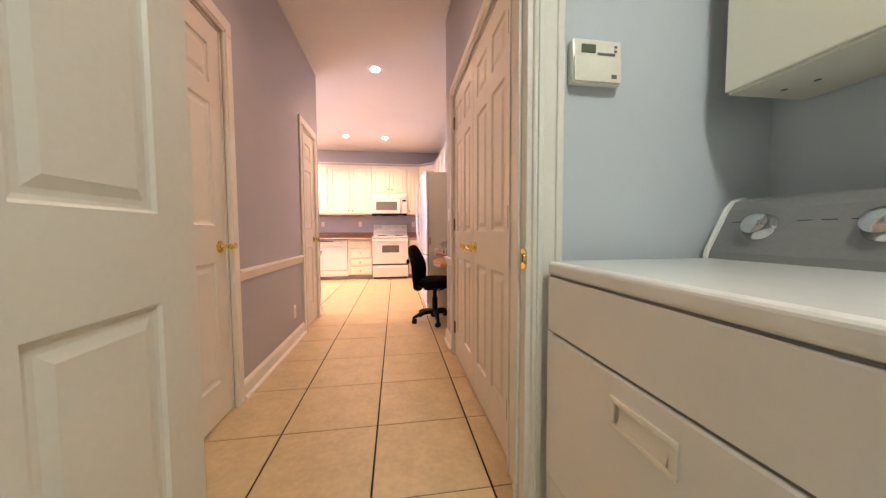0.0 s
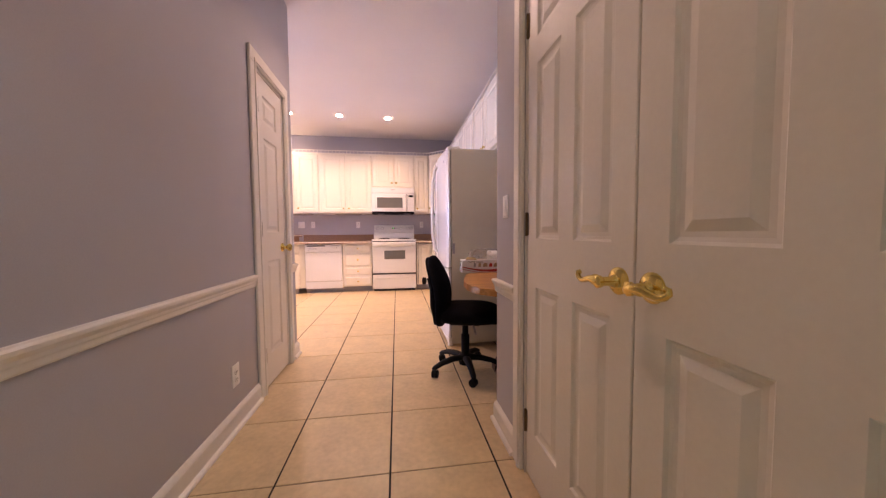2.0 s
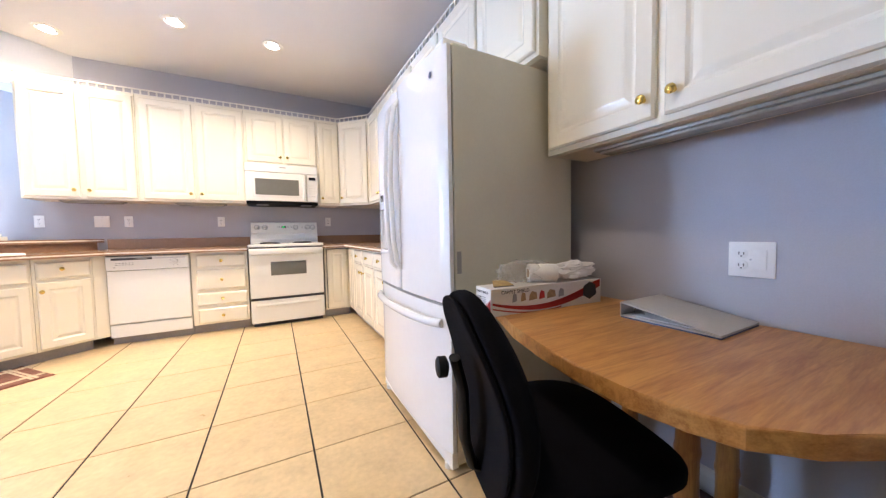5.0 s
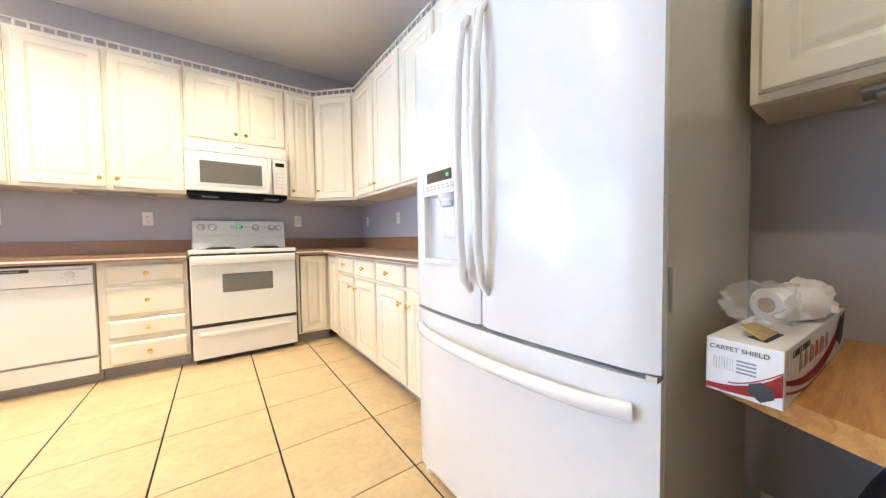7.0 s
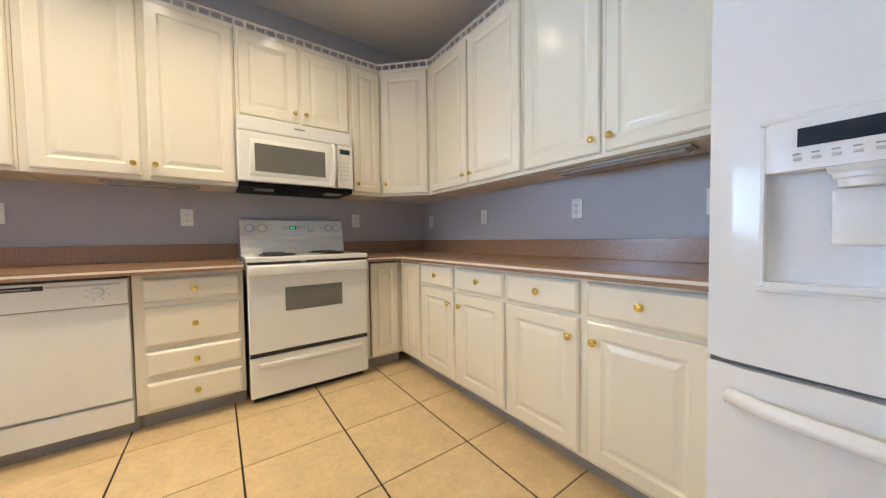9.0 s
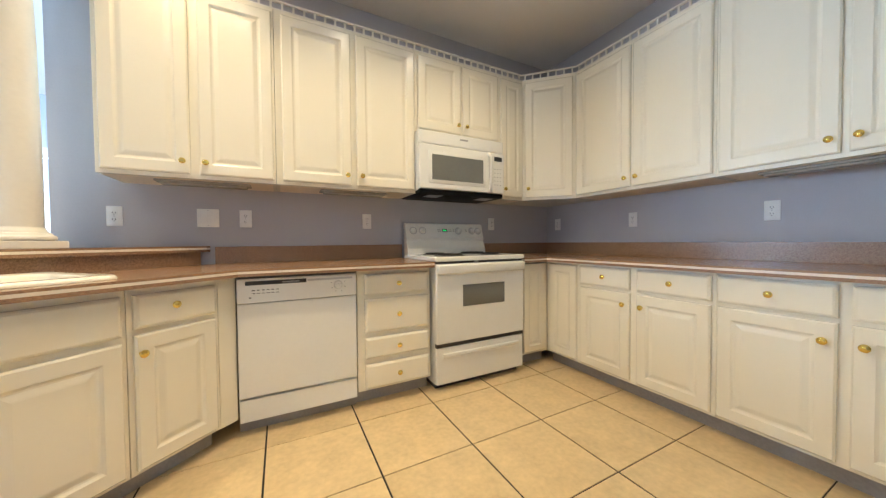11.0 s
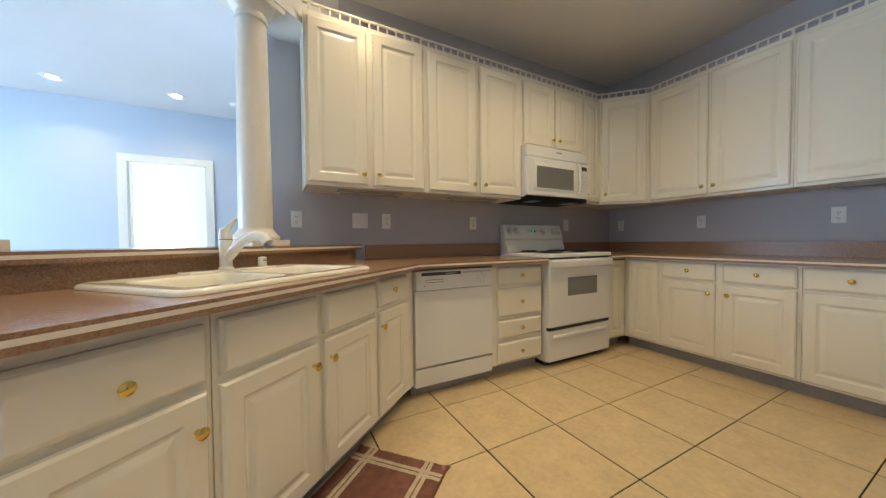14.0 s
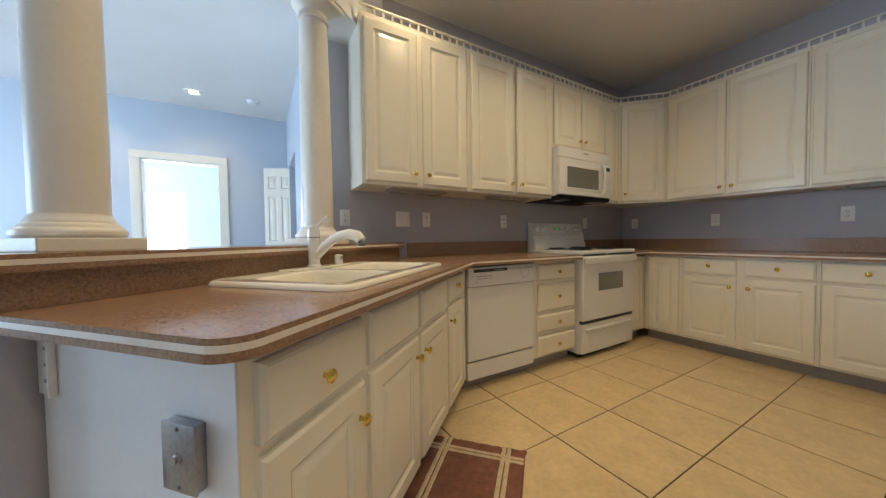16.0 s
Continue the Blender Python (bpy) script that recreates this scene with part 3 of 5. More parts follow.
door("door_5", pose(-0.530, 0.690, 0.012, 0, 0, -90.5), 0.885, 2.02, six_panels(0.885, 2.02), "cream six-panel laundry door standing open", "lever", 0.002, both=True)
door("door_6", pose(-2.70, 9.83, 0.012, 0, 0, -27), 0.40, 2.0, six_panels(0.40, 2.0), "white six-panel family room door standing open", "lever", 0.39, both=True)
sp = thing("strike_plate", pose(LX1 - 0.016, LY0 + 0.006, 0.90), "rounded brass strike plate on the door jamb", "strike plate")
YZ = Matrix(((0, 0, 1, 0), (1, 0, 0, 0), (0, 1, 0, 0), (0, 0, 0, 1)))
part("plate", prism(bm_new(), [(0.020, -0.024), (0.016, -0.031), (-0.008, -0.031), (-0.017, -0.020), (-0.020, 0.0), (-0.017, 0.020), (-0.008, 0.031), (0.016, 0.031), (0.020, 0.024)], -0.0035, 0.0), M_BRASS, sp, m=YZ, smooth=False)
part("latch_hole", box(bm_new(), (-0.0042, -0.006, -0.012), (-0.0032, 0.010, 0.012), 0.0004), M_INK_GAP, sp, "dark latch hole")
part("lip", tube(bm_new(), [(-0.004, -0.014, -0.014), (-0.008, -0.020, -0.006), (-0.009, -0.021, 0.0), (-0.008, -0.020, 0.006), (-0.004, -0.014, 0.014)], 0.0035, 8), M_BRASS, sp)

# ---------------------------------------------------------------- small wall things
def plate(name, m, gangs, kinds, label, category):
    """A wall plate facing -y of its own axes."""
    w = 0.07 + 0.046 * (gangs - 1)
    t = thing(name, m, label, category)
    part("cover_plate", box(bm_new(), (-w / 2, -0.006, -0.058), (w / 2, 0.0, 0.058), 0.004), M_PLAST_W, t)
    for g, kind in enumerate(kinds):
        x = (g - (gangs - 1) / 2) * 0.046
        if kind == "rocker":
            bm = box(bm_new(), (x - 0.016, -0.009, -0.033), (x + 0.016, -0.005, 0.033), 0.002)
            part("rocker", bm, M_PLAST_W, t)
        else:
            for s in (-1, 1):
                bm = bm_new()
                lathe(bm, [(0.0165, 0.0), (0.0165, 0.003), (0.014, 0.004)], 20, Matrix.Translation((x, -0.005, s * 0.0195)) @ Matrix.Rotation(radians(90), 4, "X"))
                o = part("socket", bm, M_PLAST_W, t)
                part("slots", boxes(((x - 0.0075, -0.0098, s * 0.0195 - 0.004), (x - 0.005, -0.0088, s * 0.0195 + 0.006)), ((x + 0.005, -0.0098, s * 0.0195 - 0.004), (x + 0.0075, -0.0088, s * 0.0195 + 0.005)),
                                     ((x - 0.002, -0.0098, s * 0.0195 - 0.011), (x + 0.002, -0.0088, s * 0.0195 - 0.007))), M_INK_GAP, o)
    for s in ((-1, 1) if kinds[0] == "rocker" else (0,)):
        lathe_bm = lathe(bm_new(), [(0.003, 0), (0.003, 0.001)], 8, Matrix.Translation((0, -0.006, s * 0.048)) @ Matrix.Rotation(radians(90), 4, "X"))
        part("screw", lathe_bm, M_STEEL, t)
    return t


for x in (-0.785, 0.42, -1.60, -2.245):
    plate("outlet", pose(x, NORTH, 1.18), 1, ["outlet"], "white duplex outlet on the kitchen wall", "outlet")
plate("light_switch", pose(-1.805, NORTH, 1.18), 2, ["rocker", "rocker"], "white double rocker switch on the kitchen wall", "switch")
for y in (7.03, 6.25, 5.435):
    plate("outlet", pose(EAST, y, 1.18, 0, 0, -90), 1, ["outlet"], "white duplex outlet on the kitchen wall", "outlet")
plate("outlet", pose(EAST, 4.775, 1.158, 0, 0, -90) @ Matrix.Diagonal((1.12, 1, 1.0, 1)), 1, ["outlet"], "white outlet beside the refrigerator", "outlet")
plate("outlet", pose(EAST, 3.06, 0.89, 0, 0, -90), 2, ["outlet", "rocker"], "white outlet and switch above the desk", "outlet")
plate("light_switch", pose(HX, 2.473, 1.132, 0, 0, -90) @ Matrix.Diagonal((0.93, 1, 0.93, 1)), 1, ["rocker"], "white dimmer switch on the hall wall", "switch")
plate("outlet", pose(-0.90, 2.76, 0.28, 0, 0, 90), 1, ["outlet"], "white duplex outlet low on the hall wall", "outlet")

# keypad on the laundry wall
kp = thing("thermostat", pose(0.588, LY0, 1.473) @ Matrix.Diagonal((0.92, 1, 0.90, 1)), "cream wall thermostat with small grey display", "thermostat")
part("body", box(bm_new(), (-0.085, -0.028, -0.07), (0.085, 0, 0.07), 0.008), M_SINK, kp)
part("cover", box(bm_new(), (-0.08, -0.034, -0.066), (0.08, -0.027, 0.012), 0.004), M_SINK, kp)
part("display", boxes(((-0.055, -0.031, 0.025), (-0.008, -0.027, 0.05))), M_LCD, kp, "grey-green liquid crystal display")
part("stripe", boxes(((0.0, -0.030, 0.02), (0.06, -0.0275, 0.027))), M_PLAST_G, kp)
for z in (0.034, 0.048):
    part("button", boxes(((0.058, -0.031, z - 0.003), (0.066, -0.027, z + 0.003))), M_PLAST_G, kp)
part("badge", boxes(((0.045, -0.036, -0.055), (0.062, -0.033, -0.043))), M_PLAST_G, kp)

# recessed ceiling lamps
# the lamp at y 1.45 is unseen, added to brighten the hall doors
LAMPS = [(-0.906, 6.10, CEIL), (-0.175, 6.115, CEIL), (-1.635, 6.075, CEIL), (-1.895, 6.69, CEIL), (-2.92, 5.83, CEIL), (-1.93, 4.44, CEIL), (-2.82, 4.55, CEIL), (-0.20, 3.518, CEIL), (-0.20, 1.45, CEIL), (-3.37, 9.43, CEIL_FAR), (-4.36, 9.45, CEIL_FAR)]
first = None
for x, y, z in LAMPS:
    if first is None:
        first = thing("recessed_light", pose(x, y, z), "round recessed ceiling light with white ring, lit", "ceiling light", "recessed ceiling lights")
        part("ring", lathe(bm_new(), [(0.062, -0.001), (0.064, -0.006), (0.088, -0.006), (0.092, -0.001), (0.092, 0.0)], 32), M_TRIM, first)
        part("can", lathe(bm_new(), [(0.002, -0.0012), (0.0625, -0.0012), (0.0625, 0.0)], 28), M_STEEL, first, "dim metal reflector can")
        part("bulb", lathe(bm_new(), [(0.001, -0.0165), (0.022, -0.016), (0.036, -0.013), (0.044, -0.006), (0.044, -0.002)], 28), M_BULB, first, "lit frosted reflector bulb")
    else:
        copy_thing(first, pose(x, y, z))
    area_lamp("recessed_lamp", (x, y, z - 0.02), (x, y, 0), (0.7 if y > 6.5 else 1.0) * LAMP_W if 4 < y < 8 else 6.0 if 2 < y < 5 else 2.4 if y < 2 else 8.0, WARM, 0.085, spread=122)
sd = thing("smoke_detector", pose(-2.80, 9.40, CEIL_FAR), "round white smoke detector on the ceiling", "smoke detector")
part("base", lathe(bm_new(), [(0.06, -0.012), (0.065, -0.01), (0.065, 0.0)], 28), M_PLAST_W, sd)
part("cover", lathe(bm_new(), [(0.03, -0.038), (0.048, -0.034), (0.055, -0.02), (0.055, -0.011)], 28), M_PLAST_W, sd)
area_lamp("laundry_ceiling_lamp", (0.50, -0.70, 2.70), (0.50, -0.70, 0), LAUNDRY_W, (0.66, 1.0, 0.80), 0.35)
lf = thing("laundry_light", pose(0.50, -0.70, CEIL), "round white flush ceiling light", "ceiling light")
part("base", lathe(bm_new(), [(0.17, -0.03), (0.18, 0.0)], 28), M_PLAST_W, lf)
part("diffuser", lathe(bm_new(), [(0.02, -0.085), (0.10, -0.075), (0.155, -0.05), (0.165, -0.03)], 28), M_PLAST_W, lf)

# ---------------------------------------------------------------- cabinets
RAISED = [(0.004, 0.003), (0.010, 0.0065), (0.017, 0.0075), (0.036, 0.002), (0.042, 0.001)]
KNOB = mesh_of("cabinet_knob", lathe(bm_new(), [(0.008, 0.0), (0.0065, 0.004), (0.006, 0.010), (0.010, 0.014), (0.0155, 0.019), (0.0155, 0.024), (0.011, 0.028), (0.004, 0.0295)], 18, Matrix.Rotation(radians(90), 4, "X")), M_BRASS, True)


def front(cab, kind, x0, x1, z0, z1, knob=None, ajar=0.0):
    """A door or a drawer front, 20 mm thick, on the cabinet's face at y = 0."""
    w, h = x1 - x0, z1 - z0
    if kind == "door":
        s = min(0.058, w * 0.22)
        bm = panel_slab(bm_new(), w, h, 0.02, [(s, w - s, s, h - s)], RAISED, edge=0.007)
    else:
        bm = panel_slab(bm_new(), w, h, 0.02, [(0.0085, w - 0.0085, 0.0085, h - 0.0085)], [(0.0035, -0.0025), (0.006, -0.003)], edge=0.007)
    f = part("door" if kind == "door" else "drawer_front", bm, M_CAB, cab, m=pose(x1, -0.02, z0, 0, 0, ajar) @ pose(-w, 0, 0), smooth=False)
    if knob:
        part("knob", KNOB, None, f, "small polished brass knob", pose(knob[0] - x0, 0, knob[1] - z0))
    return f


def upper(m, w, depth, z0, z1, doors, label):
    """A wall cabinet; doors: (x0, x1, side of the knob), and how far ajar, in degrees, where one is."""
    cab = thing("wall_cabinet", m @ pose(0, 0, z0), label, "wall cabinet", "white kitchen wall cabinets")
    h = z1 - z0
    part("body", boxes(((0.001, 0, 0.0), (w - 0.001, depth, h)), bevel=0.002), M_CAB, cab, smooth=False)
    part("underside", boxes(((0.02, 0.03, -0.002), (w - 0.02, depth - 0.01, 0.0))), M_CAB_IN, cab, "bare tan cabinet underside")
    for x0, x1, side, *ajar in doors:
        kx = None if side is None else (x1 - 0.03 if side == "r" else x0 + 0.03)
        front(cab, "door", x0, x1, 0.022, h - 0.03, None if kx is None else (kx, 0.022 + 0.064), *ajar)
    return cab


UZ0, UZ1, UF = 1.375, 2.43, 6.865
WLAB = "white raised-panel wall cabinet with brass knobs"
upper(pose(-2.205, UF, 0), 0.795, NORTH - UF, UZ0, UZ1, [(0.02, 0.381, "r"), (0.422, 0.783, "l")], WLAB + ", two doors")
upper(pose(-1.41, UF, 0), 0.915, NORTH - UF, UZ0, UZ1, [(0.037, 0.449, "r"), (0.483, 0.905, "l", 1.5)], WLAB + ", two doors")
upper(pose(-0.495, UF, 0), 0.760, NORTH - UF, 1.838, UZ1, [(0.02, 0.388, "r"), (0.404, 0.752, "l")], "short white raised-panel cabinet above the microwave")
upper(pose(0.265, UF, 0), 0.27, NORTH - UF, UZ0, UZ1, [(0.025, 0.262, "l")], "narrow white raised-panel wall cabinet")
# corner cabinet with its slanted front
cc = thing("wall_cabinet", pose(0.535, UF, UZ0), "white corner wall cabinet with a slanted door", "wall cabinet", "white kitchen wall cabinets")
FX, FY = 0.845, 6.55
bm = prism(bm_new(), [(0, 0), (FX - 0.535, FY - UF), (EAST - 0.535, FY - UF), (EAST - 0.535, NORTH - UF), (0, NORTH - UF)], 0, UZ1 - UZ0)
part("body", bm, M_CAB, cc, smooth=False)
dw_ = math.hypot(FX - 0.535, FY - UF)
f = part("door", panel_slab(bm_new(), dw_ - 0.05, UZ1 - UZ0 - 0.052, 0.02, [(0.058, dw_ - 0.108, 0.058, UZ1 - UZ0 - 0.11)], RAISED, edge=0.005), M_CAB, cc,
         m=pose(0, 0, 0.022, 0, 0, math.degrees(math.atan2(FY - UF, FX - 0.535))) @ pose(0.025, -0.02, 0), smooth=False)
part("knob", KNOB, None, f, "small polished brass knob", pose(0.03, 0, 0.075))
# east run
DE = EAST - 0.845
upper(pose(0.845, 6.55, 0, 0, 0, -90), 0.97, DE, UZ0, UZ1, [(0.02, 0.475, "r"), (0.495, 0.955, "l")], WLAB + ", two doors")
upper(pose(0.845, 5.58, 0, 0, 0, -90), 0.955, DE, UZ0, UZ1, [(0.015, 0.455, "r"), (0.48, 0.935, "l")], WLAB + ", two doors")
upper(pose(0.845, 4.625, 0, 0, 0, -90), 0.938, DE, 1.78, UZ1, [(0.02, 0.46, "r"), (0.48, 0.92, "l")], "white raised-panel cabinet above the refrigerator")
upper(pose(0.895, 3.685, 0, 0, 0, -90), 1.095, EAST - 0.895, 1.335, UZ1, [(0.02, 0.465, "r"), (0.495, 0.99, "l")], "white raised-panel wall cabinet above the desk")
# under-cabinet strip lights, switched off
def strip_light(m, w, label):
    t = thing("strip_light", m, label, "strip light", "under-cabinet strip lights")
    part("housing", box(bm_new(), (0, 0, -0.012), (w, 0.10, 0.0), 0.003), M_STRIP, t)
    part("diffuser", box(bm_new(), (0.02, 0.012, -0.024), (w - 0.02, 0.085, -0.011), 0.010, 3), M_STRIP, t)


strip_light(pose(0.96, 3.50, 1.332, 0, 0, -90), 0.86, "white strip light under the desk cabinet, off")
strip_light(pose(0.90, 5.42, 1.372, 0, 0, -90), 0.62, "white strip light under the wall cabinet, off")
strip_light(pose(-1.15, 6.92, 1.372), 0.45, "white strip light under the wall cabinet, off")
strip_light(pose(-2.0, 6.92, 1.372), 0.45, "white strip light under the wall cabinet, off")

# gallery rail on the cabinets' top edge
def gallery(pts, label):
    g = thing("gallery_rail", pose(pts[0][0], pts[0][1], UZ1), label, "gallery rail")
    post = mesh_of("gallery_post", boxes(((-0.006, -0.006, 0.0), (0.006, 0.006, 0.05))), M_TRIM)
    ox, oy = pts[0]
    for (xa, ya), (xb, yb) in zip(pts, pts[1:]):
        ln, an = math.hypot(xb - xa, yb - ya), math.degrees(math.atan2(yb - ya, xb - xa))
        m = pose(xa - ox, ya - oy, 0, 0, 0, an)
        part("top_rail", boxes(((-0.004, -0.009, 0.050), (ln + 0.004, 0.009, 0.062)), bevel=0.003), M_TRIM, g, m=m, smooth=False)
        part("bottom_rail", boxes(((-0.004, -0.009, 0.0), (ln + 0.004, 0.009, 0.010)), bevel=0.003), M_TRIM, g, m=m, smooth=False)
        n = max(1, round(ln / 0.062))
        for k in range(n):
            part("post", post, None, g, m=m @ pose((k + 0.5) * ln / n, 0, 0))
    return g


gallery([(-2.20, UF + 0.012), (0.54, UF + 0.012), (FX + 0.012, FY + 0.006), (FX + 0.012, 2.60)], "white slotted gallery rail along the cabinet tops")


def base_cabinet(m, w, depth, fronts, label, kick=(0.0, None)):
    cab = thing("base_cabinet", m, label, "base cabinet", "white kitchen base cabinets")
    part("body", boxes(((0.001, 0, 0.095), (w - 0.001, depth, 0.845)), bevel=0.002), M_CAB, cab, smooth=False)
    part("kick_board", boxes(((0.0, 0.07, 0.0), (w, 0.085, 0.094))), M_KICK, cab, "grey vinyl kick board")
    for item in fronts:
        front(cab, *item)
    return cab


BF = 6.62
BLAB = "white raised-panel base cabinet with drawers and brass knobs"
bx = -0.99
base_cabinet(pose(bx, BF, 0), 0.49, NORTH - BF - 0.005, [("drawer", 0.045, 0.470, z0, z1, (0.258, (z0 + z1) / 2)) for z0, z1 in ((0.692, 0.818), (0.456, 0.664), (0.296, 0.424), (0.108, 0.258))],
             "white four-drawer base cabinet with brass knobs")
corner_cab = base_cabinet(pose(0.285, BF, 0), 0.30, NORTH - BF - 0.005, [("door", 0.03, 0.262, 0.113, 0.83, None)], "white corner base cabinet with a folding door")
# shade in the corner door's gap, painted as thin black strips
part("gap_shade_strip", boxes(((0.024, -0.004, 0.828), (0.298, -0.0005, 0.838)), ((0.022, -0.004, 0.113), (0.028, -0.0005, 0.838))), M_INK_GAP, corner_cab, "gap shade round the corner door, laid in as dark strips")
BX = 0.58
base_cabinet(pose(BX, BF - 0.002, 0, 0, 0, -90), 0.318, EAST - BX - 0.005, [("door", 0.045, 0.305, 0.113, 0.83, None)], "white corner base cabinet with a folding door")
base_cabinet(pose(BX, 6.30, 0, 0, 0, -90), 0.835, EAST - BX - 0.005,
             [("drawer", 0.02, 0.39, 0.695, 0.83, (0.215, 0.765)), ("drawer", 0.435, 0.815, 0.695, 0.83, (0.63, 0.765)),
              ("door", 0.02, 0.39, 0.113, 0.675, (0.355, 0.60)), ("door", 0.435, 0.815, 0.113, 0.675, (0.47, 0.60))], BLAB)
base_cabinet(pose(BX, 5.465, 0, 0, 0, -90), 0.845, EAST - BX - 0.005,
             [("drawer", 0.005, 0.395, 0.695, 0.83, (0.20, 0.765)), ("drawer", 0.43, 0.825, 0.695, 0.83, (0.63, 0.765)),
              ("door", 0.005, 0.395, 0.113, 0.675, (0.36, 0.60)), ("door", 0.43, 0.825, 0.113, 0.675, (0.465, 0.60))], BLAB)
# peninsula units
PV = 0.07
base_cabinet(at_uv(0.10, PV), 0.382, 0.55, [("drawer", 0.03, 0.362, 0.66, 0.81, (0.19, 0.722)), ("door", 0.03, 0.362, 0.113, 0.635, (0.332, 0.545))], "white base cabinet at the end of the peninsula")
base_cabinet(at_uv(0.483, PV), 0.80, 0.55, [("drawer", 0.015, 0.38, 0.66, 0.815, None), ("drawer", 0.42, 0.782, 0.66, 0.815, None),
                                           ("door", 0.015, 0.38, 0.113, 0.635, (0.352, 0.56)), ("door", 0.42, 0.782, 0.113, 0.635, (0.445, 0.56))], "white sink cabinet with false drawer fronts")
base_cabinet(at_uv(1.284, PV), 0.35, 0.45, [("drawer", 0.018, 0.33, 0.68, 0.815, (0.152, 0.757)), ("door", 0.018, 0.33, 0.113, 0.655, (0.035, 0.583))], "white peninsula base cabinet with one drawer")
fx0, fy0 = uv(1.634, PV)
solid("filler_panel", prism(bm_new(), [(fx0, fy0), (-1.609, BF), (-1.609, BF + 0.3), (fx0 - 0.2, fy0 + 0.3)], 0.094, 0.845), M_CAB, "white filler panel beside the dishwasher", "filler panel", smooth=False)
solid("end_panel", box(bm_new(), (0.0, 0.0, 0.0), (0.004, 0.552, 0.75), 0.0012, 1), material("white_panel_paint", (0.79, 0.79, 0.785), 0.34, vary=0.02, scale=3, fine=60, bump=0.05, bump_scale=40), "white painted end panel of the peninsula", "end panel", m=at_uv(0.0965, PV - 0.001, 0.095), smooth=False)
# shelf bracket strip beside the end panel
br = thing("bracket", at_uv(0.0955, 0.59, 0.698), "white slotted metal bracket on the cabinet end", "bracket")
part("plate", box(bm_new(), (-0.004, -0.020, 0.0), (0.0, 0.036, 0.135), 0.001), M_PLAST_W, br)
part("flange", box(bm_new(), (-0.014, -0.025, 0.0), (0.0, -0.0205, 0.135), 0.001), M_PLAST_W, br)
for z in (0.03, 0.065, 0.10):
    part("slot", boxes(((-0.0048, 0.004, z - 0.004), (-0.0038, 0.012, z + 0.004))), M_LABEL, br)

# ---------------------------------------------------------------- worktops
TOP0, TOP1 = 0.846, 0.883


def arc(cx, cy, r, a0, a1, n=8):
    return [(cx + r * math.cos(radians(a0 + (a1 - a0) * k / n)), cy + r * math.sin(radians(a0 + (a1 - a0) * k / n))) for k in range(n + 1)]


def layered(name, polys, z0, z1, label, category):
    """A laminate slab with a cream band in its edge: polys are outlines (list of x, y), butted together."""
    t = thing(name, pose(polys[0][0][0], polys[0][0][1], z0), label, category)
    ox, oy = polys[0][0]
    a, b = z0 + (z1 - z0) * 0.40, z0 + (z1 - z0) * 0.72
    for nm, lo, hi, mat, lab in (("lower_layer", z0, a, M_TOP, "brown laminate"), ("edge_band", a, b, M_BAND, "cream edge band"), ("surface", b, z1, M_TOP, "speckled brown laminate")):
        bm = bm_new()
        for p in polys:
            prism(bm, [(x - ox, y - oy) for x, y in p], lo - z0, hi - z0)
        part(nm, bm, mat, t, lab, smooth=False)
    return t


EV, EU = -0.006, 0.03
corner = [uv(EU + 0.06 - 0.06 * math.cos(radians(a)), EV + 0.06 - 0.06 * math.sin(radians(a))) for a in range(0, 91, 10)]
HOLE = (0.47, 1.23, 0.12, 0.49)
SPV = 0.62
layered("worktop", [
    [uv(EU, SPV)] + corner + [uv(HOLE[0], EV), uv(HOLE[0], SPV)],
    [uv(HOLE[0], EV), uv(HOLE[1], EV), uv(HOLE[1], HOLE[2]), uv(HOLE[0], HOLE[2])],
    [uv(HOLE[0], HOLE[3]), uv(HOLE[1], HOLE[3]), uv(HOLE[1], SPV), uv(HOLE[0], SPV)],
    [uv(HOLE[1], EV), uv(u_at_y(EV, 6.545), EV), (-0.498, 6.545), (-0.498, NORTH - 0.002), (uv(u_at_y(SPV, NORTH), SPV)[0], NORTH - 0.002), uv(HOLE[1], SPV)],
], TOP0, TOP1, "speckled brown laminate worktop with cream edge band", "worktop")
layered("worktop", [[(0.272, 6.545), (0.505, 6.545), (0.53, 6.52), (0.53, 4.63), (EAST - 0.002, 4.63), (EAST - 0.002, NORTH - 0.002), (0.272, NORTH - 0.002)]],
        TOP0, TOP1, "speckled brown laminate worktop with cream edge band", "worktop")
SPL = 0.995
bx0 = uv(u_at_y(0.60, NORTH), 0.60)[0]
solid("backsplash", boxes(((bx0 + 0.02, NORTH - 0.022, TOP1), (-0.50, NORTH - 0.001, SPL)), bevel=0.002), M_TOP, "low speckled brown laminate backsplash", "backsplash", smooth=False)
solid("backsplash", boxes(((0.272, NORTH - 0.022, TOP1), (EAST - 0.022, NORTH - 0.001, SPL)), bevel=0.002), M_TOP, "low speckled brown laminate backsplash", "backsplash", smooth=False)
solid("backsplash", boxes(((EAST - 0.022, 4.63, TOP1), (EAST - 0.001, NORTH - 0.001, SPL)), bevel=0.002), M_TOP, "low speckled brown laminate backsplash", "backsplash", smooth=False)
solid("backsplash", prism(bm_new(), [uv(EU + 0.005, SPV + 0.001), uv(u_at_y(SPV, NORTH - 0.023), SPV + 0.001), uv(u_at_y(SPV, NORTH - 0.023) - 0.015, 0.634), uv(EU + 0.005, 0.634)], TOP1, 0.962), M_TOP, "brown laminate splash below the bar ledge", "backsplash", smooth=False)
LV0, LV1 = 0.592, 1.09
